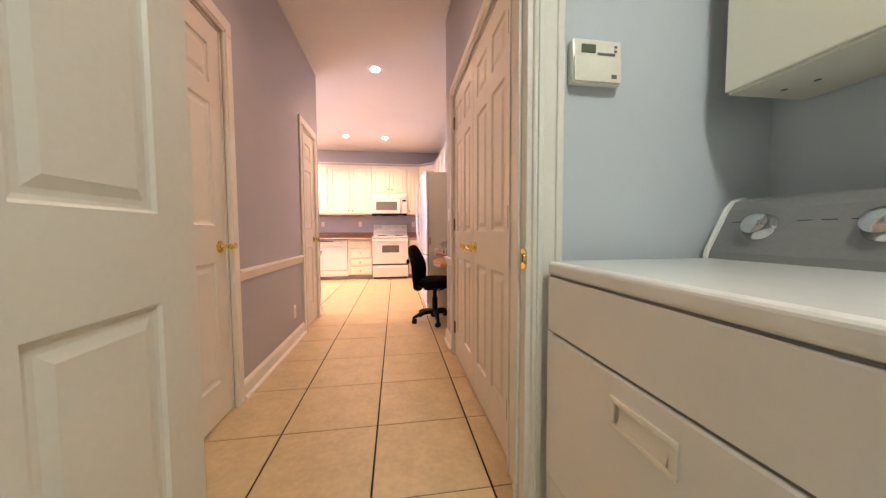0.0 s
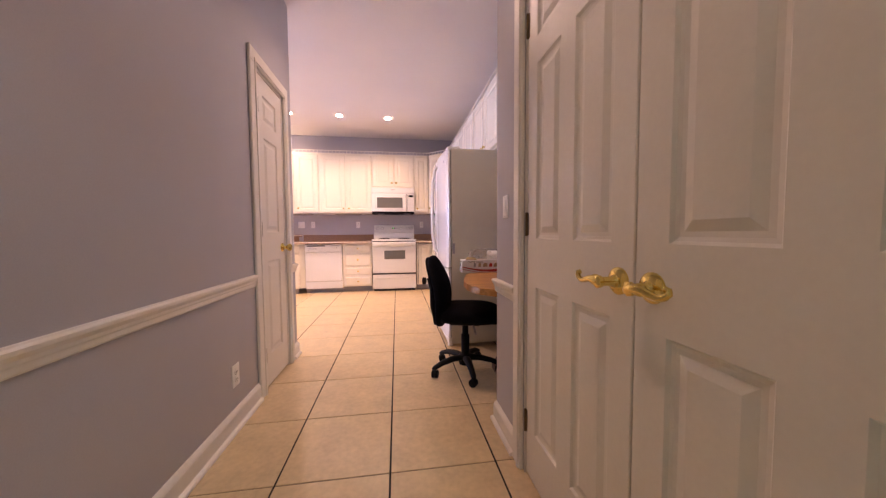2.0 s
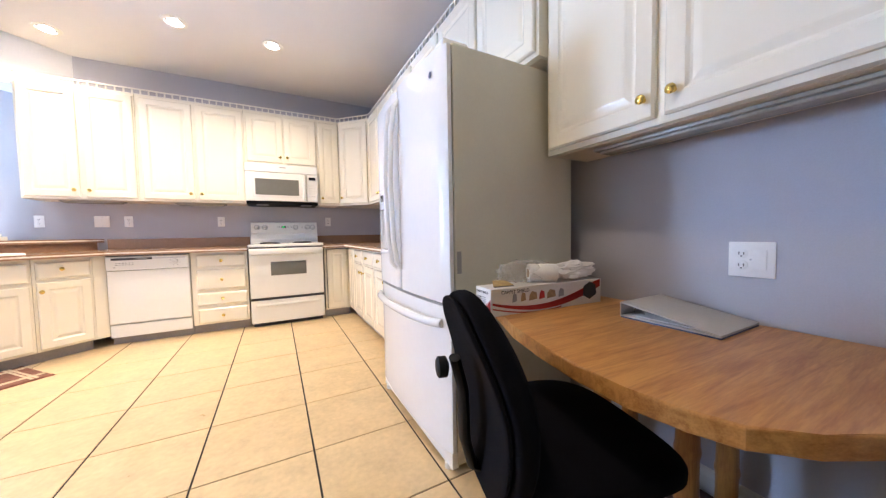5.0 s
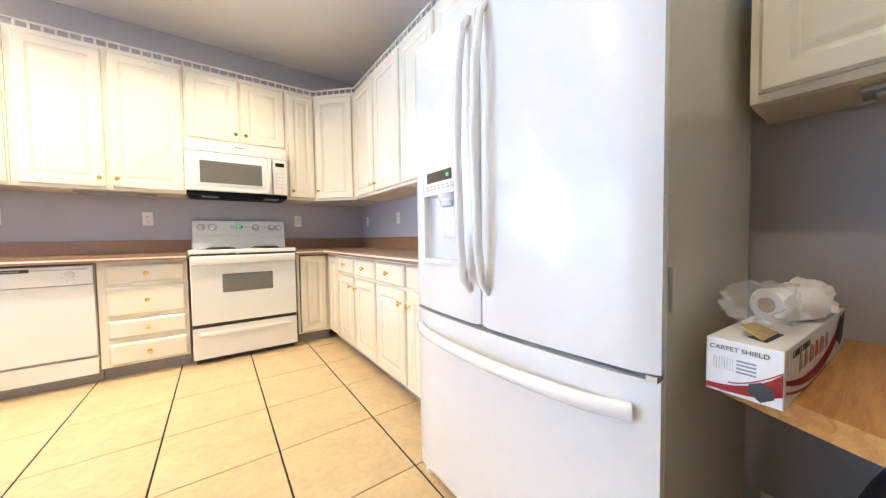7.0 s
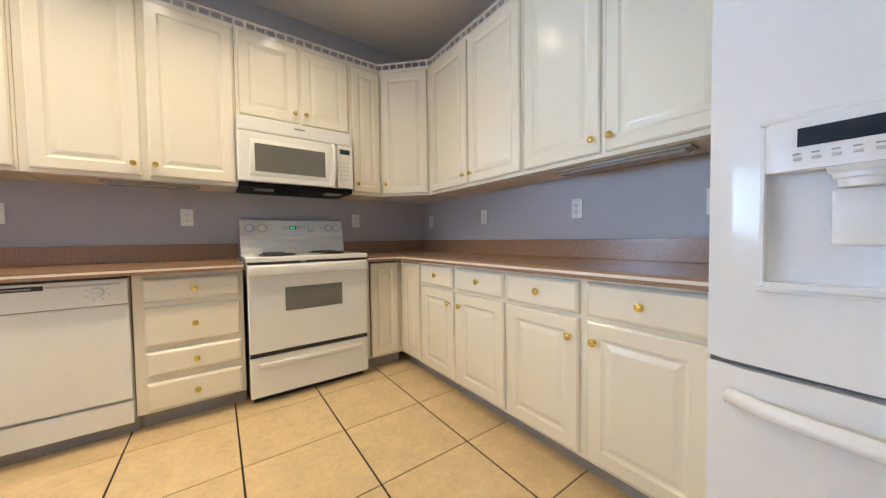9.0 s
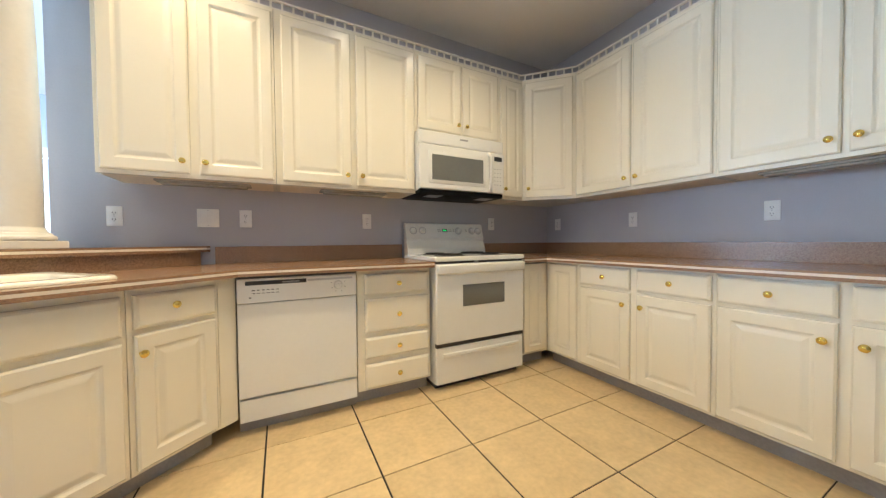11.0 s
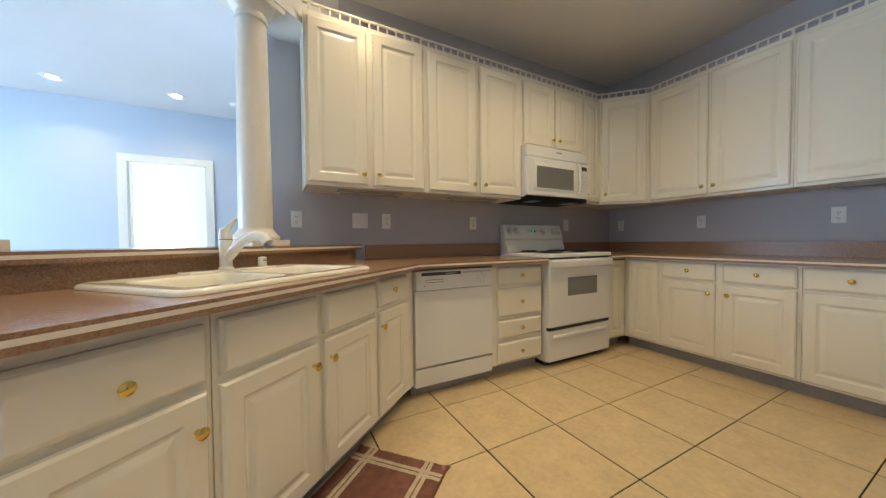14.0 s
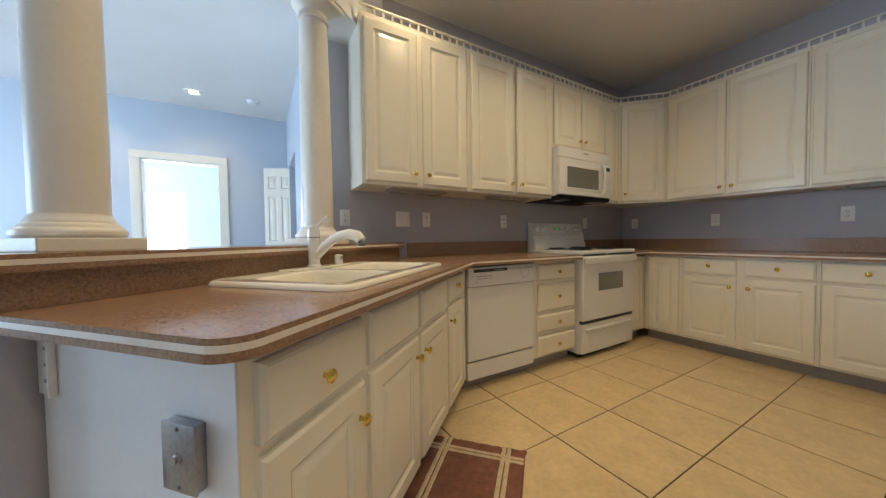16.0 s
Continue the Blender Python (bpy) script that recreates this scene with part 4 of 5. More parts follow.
layered("bar_ledge", [[uv(-0.12, LV0), uv(u_at_y(LV0, NORTH - 0.03), LV0), (uv(u_at_y(LV0, NORTH), LV0)[0] - 0.02, NORTH - 0.002), (uv(u_at_y(LV1, NORTH), LV1)[0], NORTH - 0.002), uv(u_at_y(LV1, NORTH) - 0.03, LV1), uv(-0.12, LV1)]],
        0.963, 1.0, "raised brown laminate bar ledge with cream edge band", "bar ledge")

# columns on the ledge
def column(u, v, z0, z1, girth):
    c = thing("column", at_uv(u, v, z0) @ Matrix.Diagonal((girth, girth, 1, 1)), "white round tapered column with moulded base and capital", "column", "columns on the bar ledge")
    h = z1 - z0
    part("plinth", box(bm_new(), (-0.108, -0.108, 0), (0.108, 0.108, 0.035), 0.003), M_TRIM, c, smooth=False)
    part("base", lathe(bm_new(), [(0.10, 0.035), (0.107, 0.042), (0.108, 0.052), (0.103, 0.060), (0.096, 0.063), (0.094, 0.070), (0.090, 0.074), (0.086, 0.076), (0.085, 0.083), (0.080, 0.088), (0.077, 0.10)], 40), M_TRIM, c)
    part("shaft", lathe(bm_new(), [(0.0755, 0.095), (0.0755, 0.3), (0.0745, 0.55), (0.071, 0.9), (0.066, h - 0.13), (0.066, h - 0.12)], 40), M_TRIM, c)
    part("capital", lathe(bm_new(), [(0.066, h - 0.13), (0.074, h - 0.128), (0.076, h - 0.12), (0.070, h - 0.113), (0.068, h - 0.085), (0.078, h - 0.072), (0.092, h - 0.05), (0.098, h - 0.038), (0.098, h - 0.03)], 40), M_TRIM, c)
    part("abacus", box(bm_new(), (-0.108, -0.108, h - 0.03), (0.108, 0.108, h), 0.003), M_TRIM, c, smooth=False)


column(0.243, 0.83, 1.0, 2.385, 1.02)
column(1.250, 0.83, 1.0, 2.385, 1.14)

# ---------------------------------------------------------------- sink and tap
SU0, SV0 = 0.43, 0.085
sk = thing("sink", at_uv(SU0, SV0, TOP1), "biscuit enamel double-bowl drop-in sink", "sink")
SW, SD = 0.84, 0.505
bowls = [(0.045, 0.395, 0.045, 0.400), (0.420, 0.795, 0.045, 0.400)]


def rounded(x0, x1, y0, y1, rad, z, n=6):
    """The points of a rectangle with rounded corners, at height z."""
    pts = []
    for cx, cy, a0 in ((x1 - rad, y0 + rad, -90), (x1 - rad, y1 - rad, 0), (x0 + rad, y1 - rad, 90), (x0 + rad, y0 + rad, 180)):
        pts += [(x, y, z) for x, y in arc(cx, cy, rad, a0, a0 + 90, n)]
    return pts


def lofted(bm, loops):
    """Joins closed loops of equal length, one to the next."""
    rows = [[bm.verts.new(p) for p in lp] for lp in loops]
    for a, b in zip(rows, rows[1:]):
        for k in range(len(a)):
            bm.faces.new((a[k], a[(k + 1) % len(a)], b[(k + 1) % len(a)], b[k]))
    return rows


bm = bm_new()
skirt = lofted(bm, [rounded(-0.014 + i, SW + 0.014 - i, -0.014 + i, SD + 0.014 - i, 0.055 - i * 0.8, z) for i, z in ((0.0, 0.001), (0.001, 0.008), (0.006, 0.014), (0.014, 0.017), (0.022, 0.016))])
rims = [skirt[-1]]
for x0, x1, y0, y1 in bowls:
    rows = lofted(bm, [rounded(x0 + i, x1 - i, y0 + i, y1 - i, max(0.02, 0.055 - i * 0.3), z) for i, z in ((0.0, 0.016), (0.005, 0.014), (0.010, 0.006), (0.016, -0.02), (0.022, -0.11), (0.032, -0.145), (0.06, -0.165))])
    bm.faces.new(rows[-1])
    rims.append(rows[0])
es = [bm.edges.get((lp[k], lp[(k + 1) % len(lp)])) for lp in rims for k in range(len(lp))]
bmesh.ops.triangle_fill(bm, edges=es, use_beauty=True)
part("basin", bm, M_SINK, sk)
for x0, x1, y0, y1 in bowls:
    part("drain", lathe(bm_new(), [(0.04, -0.165), (0.042, -0.162), (0.03, -0.161), (0.01, -0.1635)], 20, Matrix.Translation(((x0 + x1) / 2, (y0 + y1) / 2, 0))), M_CHROME, sk)
part("tap_deck", box(bm_new(), (0.27, 0.42, 0.014), (0.66, 0.495, 0.024), 0.008, 3), M_SINK, sk)
tp = thing("tap", at_uv(0.868, 0.545, TOP1 + 0.022), "white single-lever kitchen tap with pull-out spout", "tap")
part("body", lathe(bm_new(), [(0.030, 0.0), (0.030, 0.006), (0.024, 0.012), (0.024, 0.05), (0.026, 0.10), (0.026, 0.128)], 24), M_APPL, tp)
part("gap_ring", lathe(bm_new(), [(0.0245, 0.127), (0.0245, 0.132)], 24), M_INK_GAP, tp)
part("lever_base", lathe(bm_new(), [(0.026, 0.131), (0.026, 0.155), (0.022, 0.175), (0.012, 0.182)], 24), M_APPL, tp)
part("lever", tube(bm_new(), [(0.0, 0.0, 0.165), (-0.004, -0.03, 0.185), (-0.008, -0.06, 0.207), (-0.012, -0.085, 0.218)], 0.013, 12, [1.1, 0.9, 0.75, 0.55], 0.6), M_APPL, tp)
part("spout", tube(bm_new(), [(0.0, -0.01, 0.045), (0.002, -0.05, 0.085), (0.004, -0.09, 0.117), (0.006, -0.13, 0.136), (0.008, -0.175, 0.142), (0.010, -0.215, 0.132), (0.011, -0.232, 0.112)], 0.021, 16, [0.9, 1, 0.95, 0.95, 1.1, 1.15, 1.0]), M_APPL, tp)
part("spray_head", lathe(bm_new(), [(0.016, 0.0), (0.020, 0.004), (0.020, 0.012)], 18, Matrix.Translation((0.011, -0.234, 0.090))), M_PLAST_G, tp)
ag = thing("air_gap", at_uv(1.05, 0.55, TOP1 + 0.014), "small white air gap cap beside the tap", "air gap")
part("cap", lathe(bm_new(), [(0.020, 0.0), (0.020, 0.045), (0.018, 0.052), (0.010, 0.055)], 20), M_APPL, ag)
part("vent_slots", boxes(((-0.012, -0.0205, 0.034), (0.012, -0.018, 0.037)), ((-0.012, -0.0205, 0.041), (0.012, -0.018, 0.044))), M_INK_GAP, ag)

# bell box on the end panel
bb = thing("jack_box", at_uv(0.096, 0.175, 0.655) @ pose(0, 0, 0, 0, 0, -90), "steel wall box with a threaded jack on the cabinet end", "jack box")
part("housing", box(bm_new(), (-0.038, -0.018, -0.058), (0.038, 0, 0.058), 0.003), M_BOX, bb)
part("face_plate", box(bm_new(), (-0.040, -0.022, -0.060), (0.040, -0.017, 0.060), 0.002), M_BOX, bb)
part("jack", lathe(bm_new(), [(0.0095, 0.0), (0.0095, 0.003), (0.0065, 0.0035), (0.0065, 0.007), (0.0072, 0.0073), (0.0072, 0.009), (0.003, 0.0093)], 12, Matrix.Translation((0, -0.022, 0)) @ Matrix.Rotation(radians(90), 4, "X")), M_STEEL, bb, "threaded brass-grey jack")
for z in (-0.05, 0.05):
    part("screw", lathe(bm_new(), [(0.004, 0.0), (0.003, 0.002)], 10, Matrix.Translation((0, -0.022, z)) @ Matrix.Rotation(radians(90), 4, "X")), M_PLAST_G, bb)

# ---------------------------------------------------------------- dishwasher
dwm = thing("dishwasher", pose(-1.607, BF - 0.022, 0), "white built-in dishwasher with a control strip", "dishwasher")
W = 0.615
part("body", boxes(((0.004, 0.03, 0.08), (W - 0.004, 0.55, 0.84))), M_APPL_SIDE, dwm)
part("door", box(bm_new(), (0.006, 0.0, 0.205), (W - 0.006, 0.035, 0.70), 0.006), M_APPL, dwm, smooth=False)
cp = part("control_panel", box(bm_new(), (0.006, -0.012, 0.703), (W - 0.006, 0.035, 0.832), 0.007), M_APPL, dwm, smooth=False)
part("grip_slot", boxes(((0.045, -0.0135, 0.797), (0.335, -0.011, 0.818))), M_INK_GAP, cp, "dark grip slot")
# black strip paints the shade between dishwasher and worktop
part("gap_shade_strip", boxes(((0.006, 0.0, 0.834), (W - 0.006, 0.03, 0.845))), M_INK_GAP, dwm, "gap shade under the worktop, laid in as a dark strip")
part("latch_slide", box(bm_new(), (0.215, -0.0165, 0.803), (0.300, -0.012, 0.811), 0.002), M_LABEL, cp, "grey latch slide")
part("trim_strip", boxes(((0.340, -0.0135, 0.803), (0.585, -0.011, 0.814))), M_PRINT, cp, "pale grey trim strip")
part("dial", lathe(bm_new(), [(0.024, 0), (0.022, 0.012), (0.018, 0.016)], 24, Matrix.Translation((0.505, -0.012, 0.772)) @ Matrix.Rotation(radians(90), 4, "X")), M_APPL, cp)
for k in range(6):
    part("button", boxes(((0.075 + 0.022 * k, -0.0135, 0.768), (0.088 + 0.022 * k, -0.0115, 0.772))), M_INK_GAP, cp)
    part("print", boxes(((0.075 + 0.022 * k, -0.0135, 0.752), (0.090 + 0.022 * k, -0.0115, 0.755))), M_INK_GAP, cp)
part("grip", box(bm_new(), (0.482, -0.034, 0.766), (0.528, -0.024, 0.778), 0.004), M_APPL, cp)
for a in range(0, 360, 45):
    part("print", boxes(((-0.0015, -0.0135, 0.036), (0.0015, -0.0115, 0.044))), M_LABEL, cp, m=pose(0.505, 0, 0.772, 0, a + 20, 0))
part("badge", boxes(((0.06, -0.0135, 0.728), (0.072, -0.0115, 0.736))), M_LABEL, cp)
part("access_panel", box(bm_new(), (0.006, 0.006, 0.075), (W - 0.006, 0.035, 0.192), 0.005), M_APPL, dwm, smooth=False)
part("kick_board", boxes(((0.0, 0.075, 0.0), (W, 0.09, 0.075))), M_KICK, dwm)

# ---------------------------------------------------------------- range
rg = thing("range", pose(-0.485, 6.56, 0), "white freestanding electric range with coil burners", "range")
W, D = 0.752, 0.60
part("body", boxes(((0.004, 0.03, 0.04), (W - 0.004, D, 0.888)), bevel=0.003), M_APPL, rg, smooth=False)
# shadow under the range is put in as a black recessed block
part("base_shadow_kick", boxes(((0.02, 0.06, 0.0), (W - 0.02, D - 0.05, 0.045))), M_INK_GAP, rg, "recessed base coloured dark like its shadow")
part("drawer", box(bm_new(), (0.002, 0.0, 0.045), (W - 0.002, 0.035, 0.295), 0.007, 3), M_APPL, rg, smooth=False)
part("drawer_lip", box(bm_new(), (0.05, -0.010, 0.225), (W - 0.05, 0.004, 0.255), 0.009, 3), M_APPL, rg)
dr = part("oven_door", box(bm_new(), (0.002, -0.01, 0.322), (W - 0.002, 0.035, 0.865), 0.010, 3), M_APPL, rg, smooth=False)
part("window", box(bm_new(), (0.205, -0.0125, 0.565), (0.565, -0.008, 0.715), 0.002), M_GLASS_D, dr, "grey oven window")
part("handle", box(bm_new(), (0.004, -0.038, 0.795), (W - 0.004, -0.008, 0.862), 0.012, 3), M_APPL, dr)
# shade below and above the oven door, painted as black strips
part("gap_shade_strip", boxes(((0.006, 0.004, 0.295), (W - 0.006, 0.03, 0.322))), M_INK_GAP, rg, "gap shade below the oven door, laid in as a dark strip")
part("gap_shade_strip", boxes(((0.006, 0.004, 0.865), (W - 0.006, 0.03, 0.880))), M_INK_GAP, rg, "gap shade above the oven door, laid in as a dark strip")
part("cooktop", box(bm_new(), (-0.004, -0.014, 0.880), (W + 0.004, D, 0.912), 0.008, 3), M_APPL, rg, smooth=False)
part("latch", boxes(((0.30, -0.017, 0.872), (0.33, 0.0, 0.880))), M_STEEL, rg)
for x, y, r in ((0.20, 0.17, 0.105), (0.20, 0.43, 0.08), (0.56, 0.17, 0.08), (0.56, 0.43, 0.105)):
    bn = part("burner", lathe(bm_new(), [(r + 0.012, 0.912), (r + 0.012, 0.915), (r, 0.916), (r - 0.01, 0.909), (0.02, 0.908)], 32, Matrix.Translation((x, y, 0))), M_BURNER, rg, "black drip pan with coil")
    pts, turns = [], 4
    for k in range(turns * 20 + 1):
        rr = 0.02 + (r - 0.026) * k / (turns * 20)
        pts.append((x + rr * math.cos(k * math.pi / 10), y + rr * math.sin(k * math.pi / 10), 0.921))
    part("coil", tube(bm_new(), pts, 0.0055, 6), M_BURNER, bn, "black heating coil")
bm = prism(bm_new(), [(0.50, 0.905), (0.508, 0.96), (0.535, 1.02), (0.525, 1.045), (0.53, 1.05), (0.565, 1.165), (0.575, 1.172), (0.60, 1.172), (0.60, 0.905)], 0.0, W)
bg = part("backguard", bm, M_APPL, rg, m=Matrix(((0, 0, 1, 0), (1, 0, 0, 0), (0, 1, 0, 0), (0, 0, 0, 1))), smooth=False)
tilt = math.degrees(math.atan2(0.035, 0.115))
for n, x in enumerate((0.065, 0.150, 0.495, 0.635, 0.700)):
    m = pose(x, 0.547, 1.108, -tilt, 0, 0)
    kb = part("knob", lathe(bm_new(), [(0.026, 0.0), (0.025, 0.008), (0.020, 0.018), (0.016, 0.022)], 22, Matrix.Rotation(radians(90), 4, "X")), M_APPL, rg, "white control knob", m)
    part("dial_ring", lathe(bm_new(), [(0.033, -0.001), (0.033, 0.0012), (0.027, 0.0014)], 26, Matrix.Rotation(radians(90), 4, "X")), M_PRINT, kb, "grey printed dial ring")
    part("grip", box(bm_new(), (-0.004, -0.028, -0.018), (0.004, -0.016, 0.018), 0.002), M_APPL, kb)
part("clock_display", boxes(((0.335, -0.001, -0.012), (0.385, 0.002, 0.012))), M_DISPLAY, rg, m=pose(0, 0.546, 1.112, -tilt, 0, 0))
part("digits", boxes(*[((0.343 + 0.011 * k, -0.0022, -0.006), (0.349 + 0.011 * k, -0.0006, 0.006)) for k in range(3)]), M_GREEN, rg, "green clock digits", pose(0, 0.546, 1.112, -tilt, 0, 0))
for k, x in enumerate((0.295, 0.312, 0.400, 0.418, 0.445, 0.575)):
    part("button", boxes(((x - 0.005, -0.001, -0.010), (x + 0.005, 0.002, -0.005)), ((x - 0.005, -0.001, 0.004), (x + 0.005, 0.002, 0.009))), M_LABEL, rg, m=pose(0, 0.546, 1.112, -tilt, 0, 0))

# ---------------------------------------------------------------- microwave
mw = thing("microwave", pose(-0.500, 6.785, 1.365), "white over-the-range microwave oven", "microwave")
W, D, H = 0.760, 0.39, 0.468
part("body", boxes(((0, 0.03, 0.03), (W, D, H - 0.005)), bevel=0.003), M_APPL, mw, smooth=False)
part("vent_panel", box(bm_new(), (0, 0.0, 0.372), (W, 0.05, H), 0.010, 3), M_APPL, mw, smooth=False)
part("badge", boxes(((0.345, -0.0015, 0.425), (0.415, 0.001, 0.437))), M_LABEL, mw)
mdr = part("door", box(bm_new(), (0, -0.012, 0.040), (0.632, 0.03, 0.366), 0.010, 3), M_APPL, mw, smooth=False)
part("window_frame", box(bm_new(), (0.070, -0.016, 0.082), (0.575, -0.010, 0.318), 0.004), M_APPL, mdr)
part("window", boxes(((0.098, -0.0175, 0.108), (0.548, -0.012, 0.292))), M_GLASS_D, mdr, "grey mesh window")
part("handle", tube(bm_new(), [(0.606, -0.014, 0.06), (0.608, -0.036, 0.10), (0.608, -0.042, 0.21), (0.608, -0.036, 0.32), (0.606, -0.014, 0.356)], 0.015, 12), M_APPL, mw)
mcp = part("control_panel", box(bm_new(), (0.637, -0.010, 0.040), (W, 0.03, 0.366), 0.008, 3), M_APPL, mw, smooth=False)
part("display", boxes(((0.660, -0.0125, 0.300), (0.735, -0.009, 0.335))), M_DISPLAY, mcp, "dark blue display")
for r in range(5):
    for c in range(3):
        part("button", boxes(((0.661 + 0.027 * c, -0.0115, 0.105 + 0.032 * r), (0.672 + 0.027 * c, -0.0095, 0.110 + 0.032 * r))), M_LABEL, mcp)
part("underside", boxes(((0.005, 0.004, 0.004), (W - 0.005, D, 0.038)), bevel=0.004), M_BLACK, mw, "black vented underside")
for x in (0.10, 0.57):
    part("filter", boxes(((x, 0.05, 0.001), (x + 0.12, 0.17, 0.005))), M_STEEL, mw)

# ---------------------------------------------------------------- refrigerator
fr = thing("refrigerator", pose(0.345, 4.615, 0, 0, 0, -90), "white french-door refrigerator with an ice and water dispenser", "refrigerator")
W, D = 0.91, 0.74
part("body", boxes(((0.006, 0.065, 0.03), (W - 0.006, D, 1.735)), bevel=0.006), M_APPL_SIDE, fr, "pale grey textured case with the cabinets' reflected cream in its colour", smooth=False)


def bowed(bm, x0, x1, z0, z1, bow, cut=None, back=0.058):
    """A door whose front bows out across the whole refrigerator's width; cut: an opening (x0, x1, z0, z1)."""
    def fy(x):
        s = (x - W / 2) / (W / 2)
        return bow * s * s
    xs = sorted({x0 + (x1 - x0) * k / 14 for k in range(15)} | ({cut[0], cut[1]} if cut else set()))
    zs = sorted({z0, z1} | ({cut[2], cut[3]} if cut else set()))
    r = 0.012
    fr_, bk = {}, {}
    for x in xs:
        for z in zs:
            e = (r if min(x - x0, x1 - x) < 1e-6 else 0)
            fr_[x, z] = bm.verts.new((x, fy(x) + e, z))
    for xa, xb in zip(xs, xs[1:]):
        for za, zb in zip(zs, zs[1:]):
            if cut and cut[0] - 1e-6 <= xa and xb <= cut[1] + 1e-6 and cut[2] - 1e-6 <= za and zb <= cut[3] + 1e-6:
                continue
            bm.faces.new((fr_[xa, za], fr_[xb, za], fr_[xb, zb], fr_[xa, zb]))
    for z, flip in ((z0, 1), (z1, -1)):
        row = [fr_[x, z] for x in xs] + [bm.verts.new((x1, back, z)), bm.verts.new((x0, back, z))]
        bm.faces.new(row if flip < 0 else row[::-1])
    for x in (x0, x1):
        bm.faces.new([fr_[x, z0], fr_[x, z1], bm.verts.new((x, back, z1)), bm.verts.new((x, back, z0))])
    bm.faces.new([bm.verts.new(p) for p in ((x0, back, z0), (x0, back, z1), (x1, back, z1), (x1, back, z0))])
    bmesh.ops.remove_doubles(bm, verts=bm.verts, dist=1e-5)
    return bm


SPLIT, CUT = 0.428, (0.105, 0.352, 0.893, 1.245)
dl = part("door", bowed(bm_new(), 0.004, SPLIT - 0.004, 0.711, 1.725, 0.030, CUT), M_FRIDGE, fr)
dr2 = part("door", bowed(bm_new(), SPLIT + 0.004, W - 0.004, 0.711, 1.725, 0.030), M_FRIDGE, fr)
fz = part("freezer_drawer", bowed(bm_new(), 0.004, W - 0.004, 0.09, 0.697, 0.030), M_FRIDGE, fr)
part("gasket", boxes(((0.01, 0.040, 0.690), (W - 0.01, 0.07, 0.715)), ((SPLIT - 0.004, 0.03, 0.715), (SPLIT + 0.004, 0.07, 1.72))), M_PLAST_G, fr, "dark grey door gaskets")
for x, par in ((SPLIT - 0.040, dl), (SPLIT + 0.040, dr2)):
    pts = [(x, 0.004, 0.815), (x, -0.022, 0.85), (x, -0.040, 0.97), (x, -0.048, 1.24), (x, -0.040, 1.50), (x, -0.022, 1.63), (x, 0.004, 1.665)]
    part("handle", tube(bm_new(), pts, 0.0135, 14, [0.8, 1, 1, 1, 1, 1, 0.8]), M_FRIDGE, par)
pts = [(0.05 + (W - 0.10) * k / 12, 0.030 * ((k - 6) / 6) ** 2 * 0.8 - 0.042 * math.sin(math.pi * min(1, max(0, k / 12)) ) ** 0.35 if 0 < k < 12 else 0.024, 0.625) for k in range(13)]
part("handle", tube(bm_new(), pts, 0.019, 14), M_FRIDGE, fz)
# dispenser: a raised surround, an alcove with curved sides, a bulging control panel over it
dp = part("dispenser", boxes(((CUT[0] + 0.002, 0.056, CUT[2]), (CUT[1] - 0.002, 0.0575, CUT[3]))), M_FRIDGE, fr, smooth=False)
CM, CH = (CUT[0] + CUT[1]) / 2, (CUT[1] - CUT[0]) / 2
for x, w in ((CUT[0] - 0.009, 0.012), (CUT[1] - 0.003, 0.012)):
    part("surround", box(bm_new(), (x, -0.002 + 0.03 * ((x - W / 2) / (W / 2)) ** 2, CUT[2] - 0.010), (x + w, 0.03, CUT[3] + 0.010), 0.005, 3), M_FRIDGE, dp, smooth=False)
for z in (CUT[2] - 0.010, CUT[3] - 0.002):
    part("surround", box(bm_new(), (CUT[0] - 0.009, 0.003, z), (CUT[1] + 0.009, 0.03, z + 0.012), 0.005, 3), M_FRIDGE, dp, smooth=False)
curve = [(CUT[0], 0.012), (CUT[0] + 0.004, 0.030), (CUT[0] + 0.016, 0.046), (CUT[0] + 0.038, 0.053), (CM, 0.055)]
curve += [(2 * CM - x, y) for x, y in curve[-2::-1]]
part("alcove", prism(bm_new(), curve + [(CUT[1], 0.056), (CUT[0], 0.056)], CUT[2] + 0.012, 1.15), M_FRIDGE, dp)
part("tray", prism(bm_new(), [(CM - CH * math.cos(a), 0.010 - 0.012 * math.sin(a)) for a in [math.pi * k / 12 for k in range(13)]] + [(CUT[1], 0.054), (CUT[0], 0.054)], CUT[2] + 0.001, CUT[2] + 0.013), M_FRIDGE, dp, smooth=False)
panel = [(CM - CH * math.cos(a), 0.010 - 0.014 * math.sin(a)) for a in [math.pi * k / 16 for k in range(17)]] + [(CUT[1], 0.05), (CUT[0], 0.05)]
bm = prism(bm_new(), panel, 1.140, CUT[3] - 0.002)
bmesh.ops.bevel(bm, geom=[e for e in bm.edges if abs(e.verts[0].co.z - e.verts[1].co.z) < 1e-5 and min(v.co.y for v in e.verts) < 0.02], offset=0.004, segments=2, profile=0.5, affect="EDGES")
part("control_panel", bm, M_FRIDGE, dp)
part("display", boxes(((CUT[0] + 0.048, -0.0045, 1.185), (CUT[1] - 0.052, 0.008, 1.222))), M_DISPLAY, dp, "black display strip")
part("digit", boxes(((CUT[1] - 0.078, -0.0055, 1.198), (CUT[1] - 0.068, -0.0035, 1.206))), M_GREEN, dp, "green indicator")
for k in range(7):
    part("button", boxes(((CUT[0] + 0.042 + 0.025 * k, -0.0050, 1.158), (CUT[0] + 0.055 + 0.025 * k, 0.004, 1.165)), bevel=0.002), M_PRINT, dp)
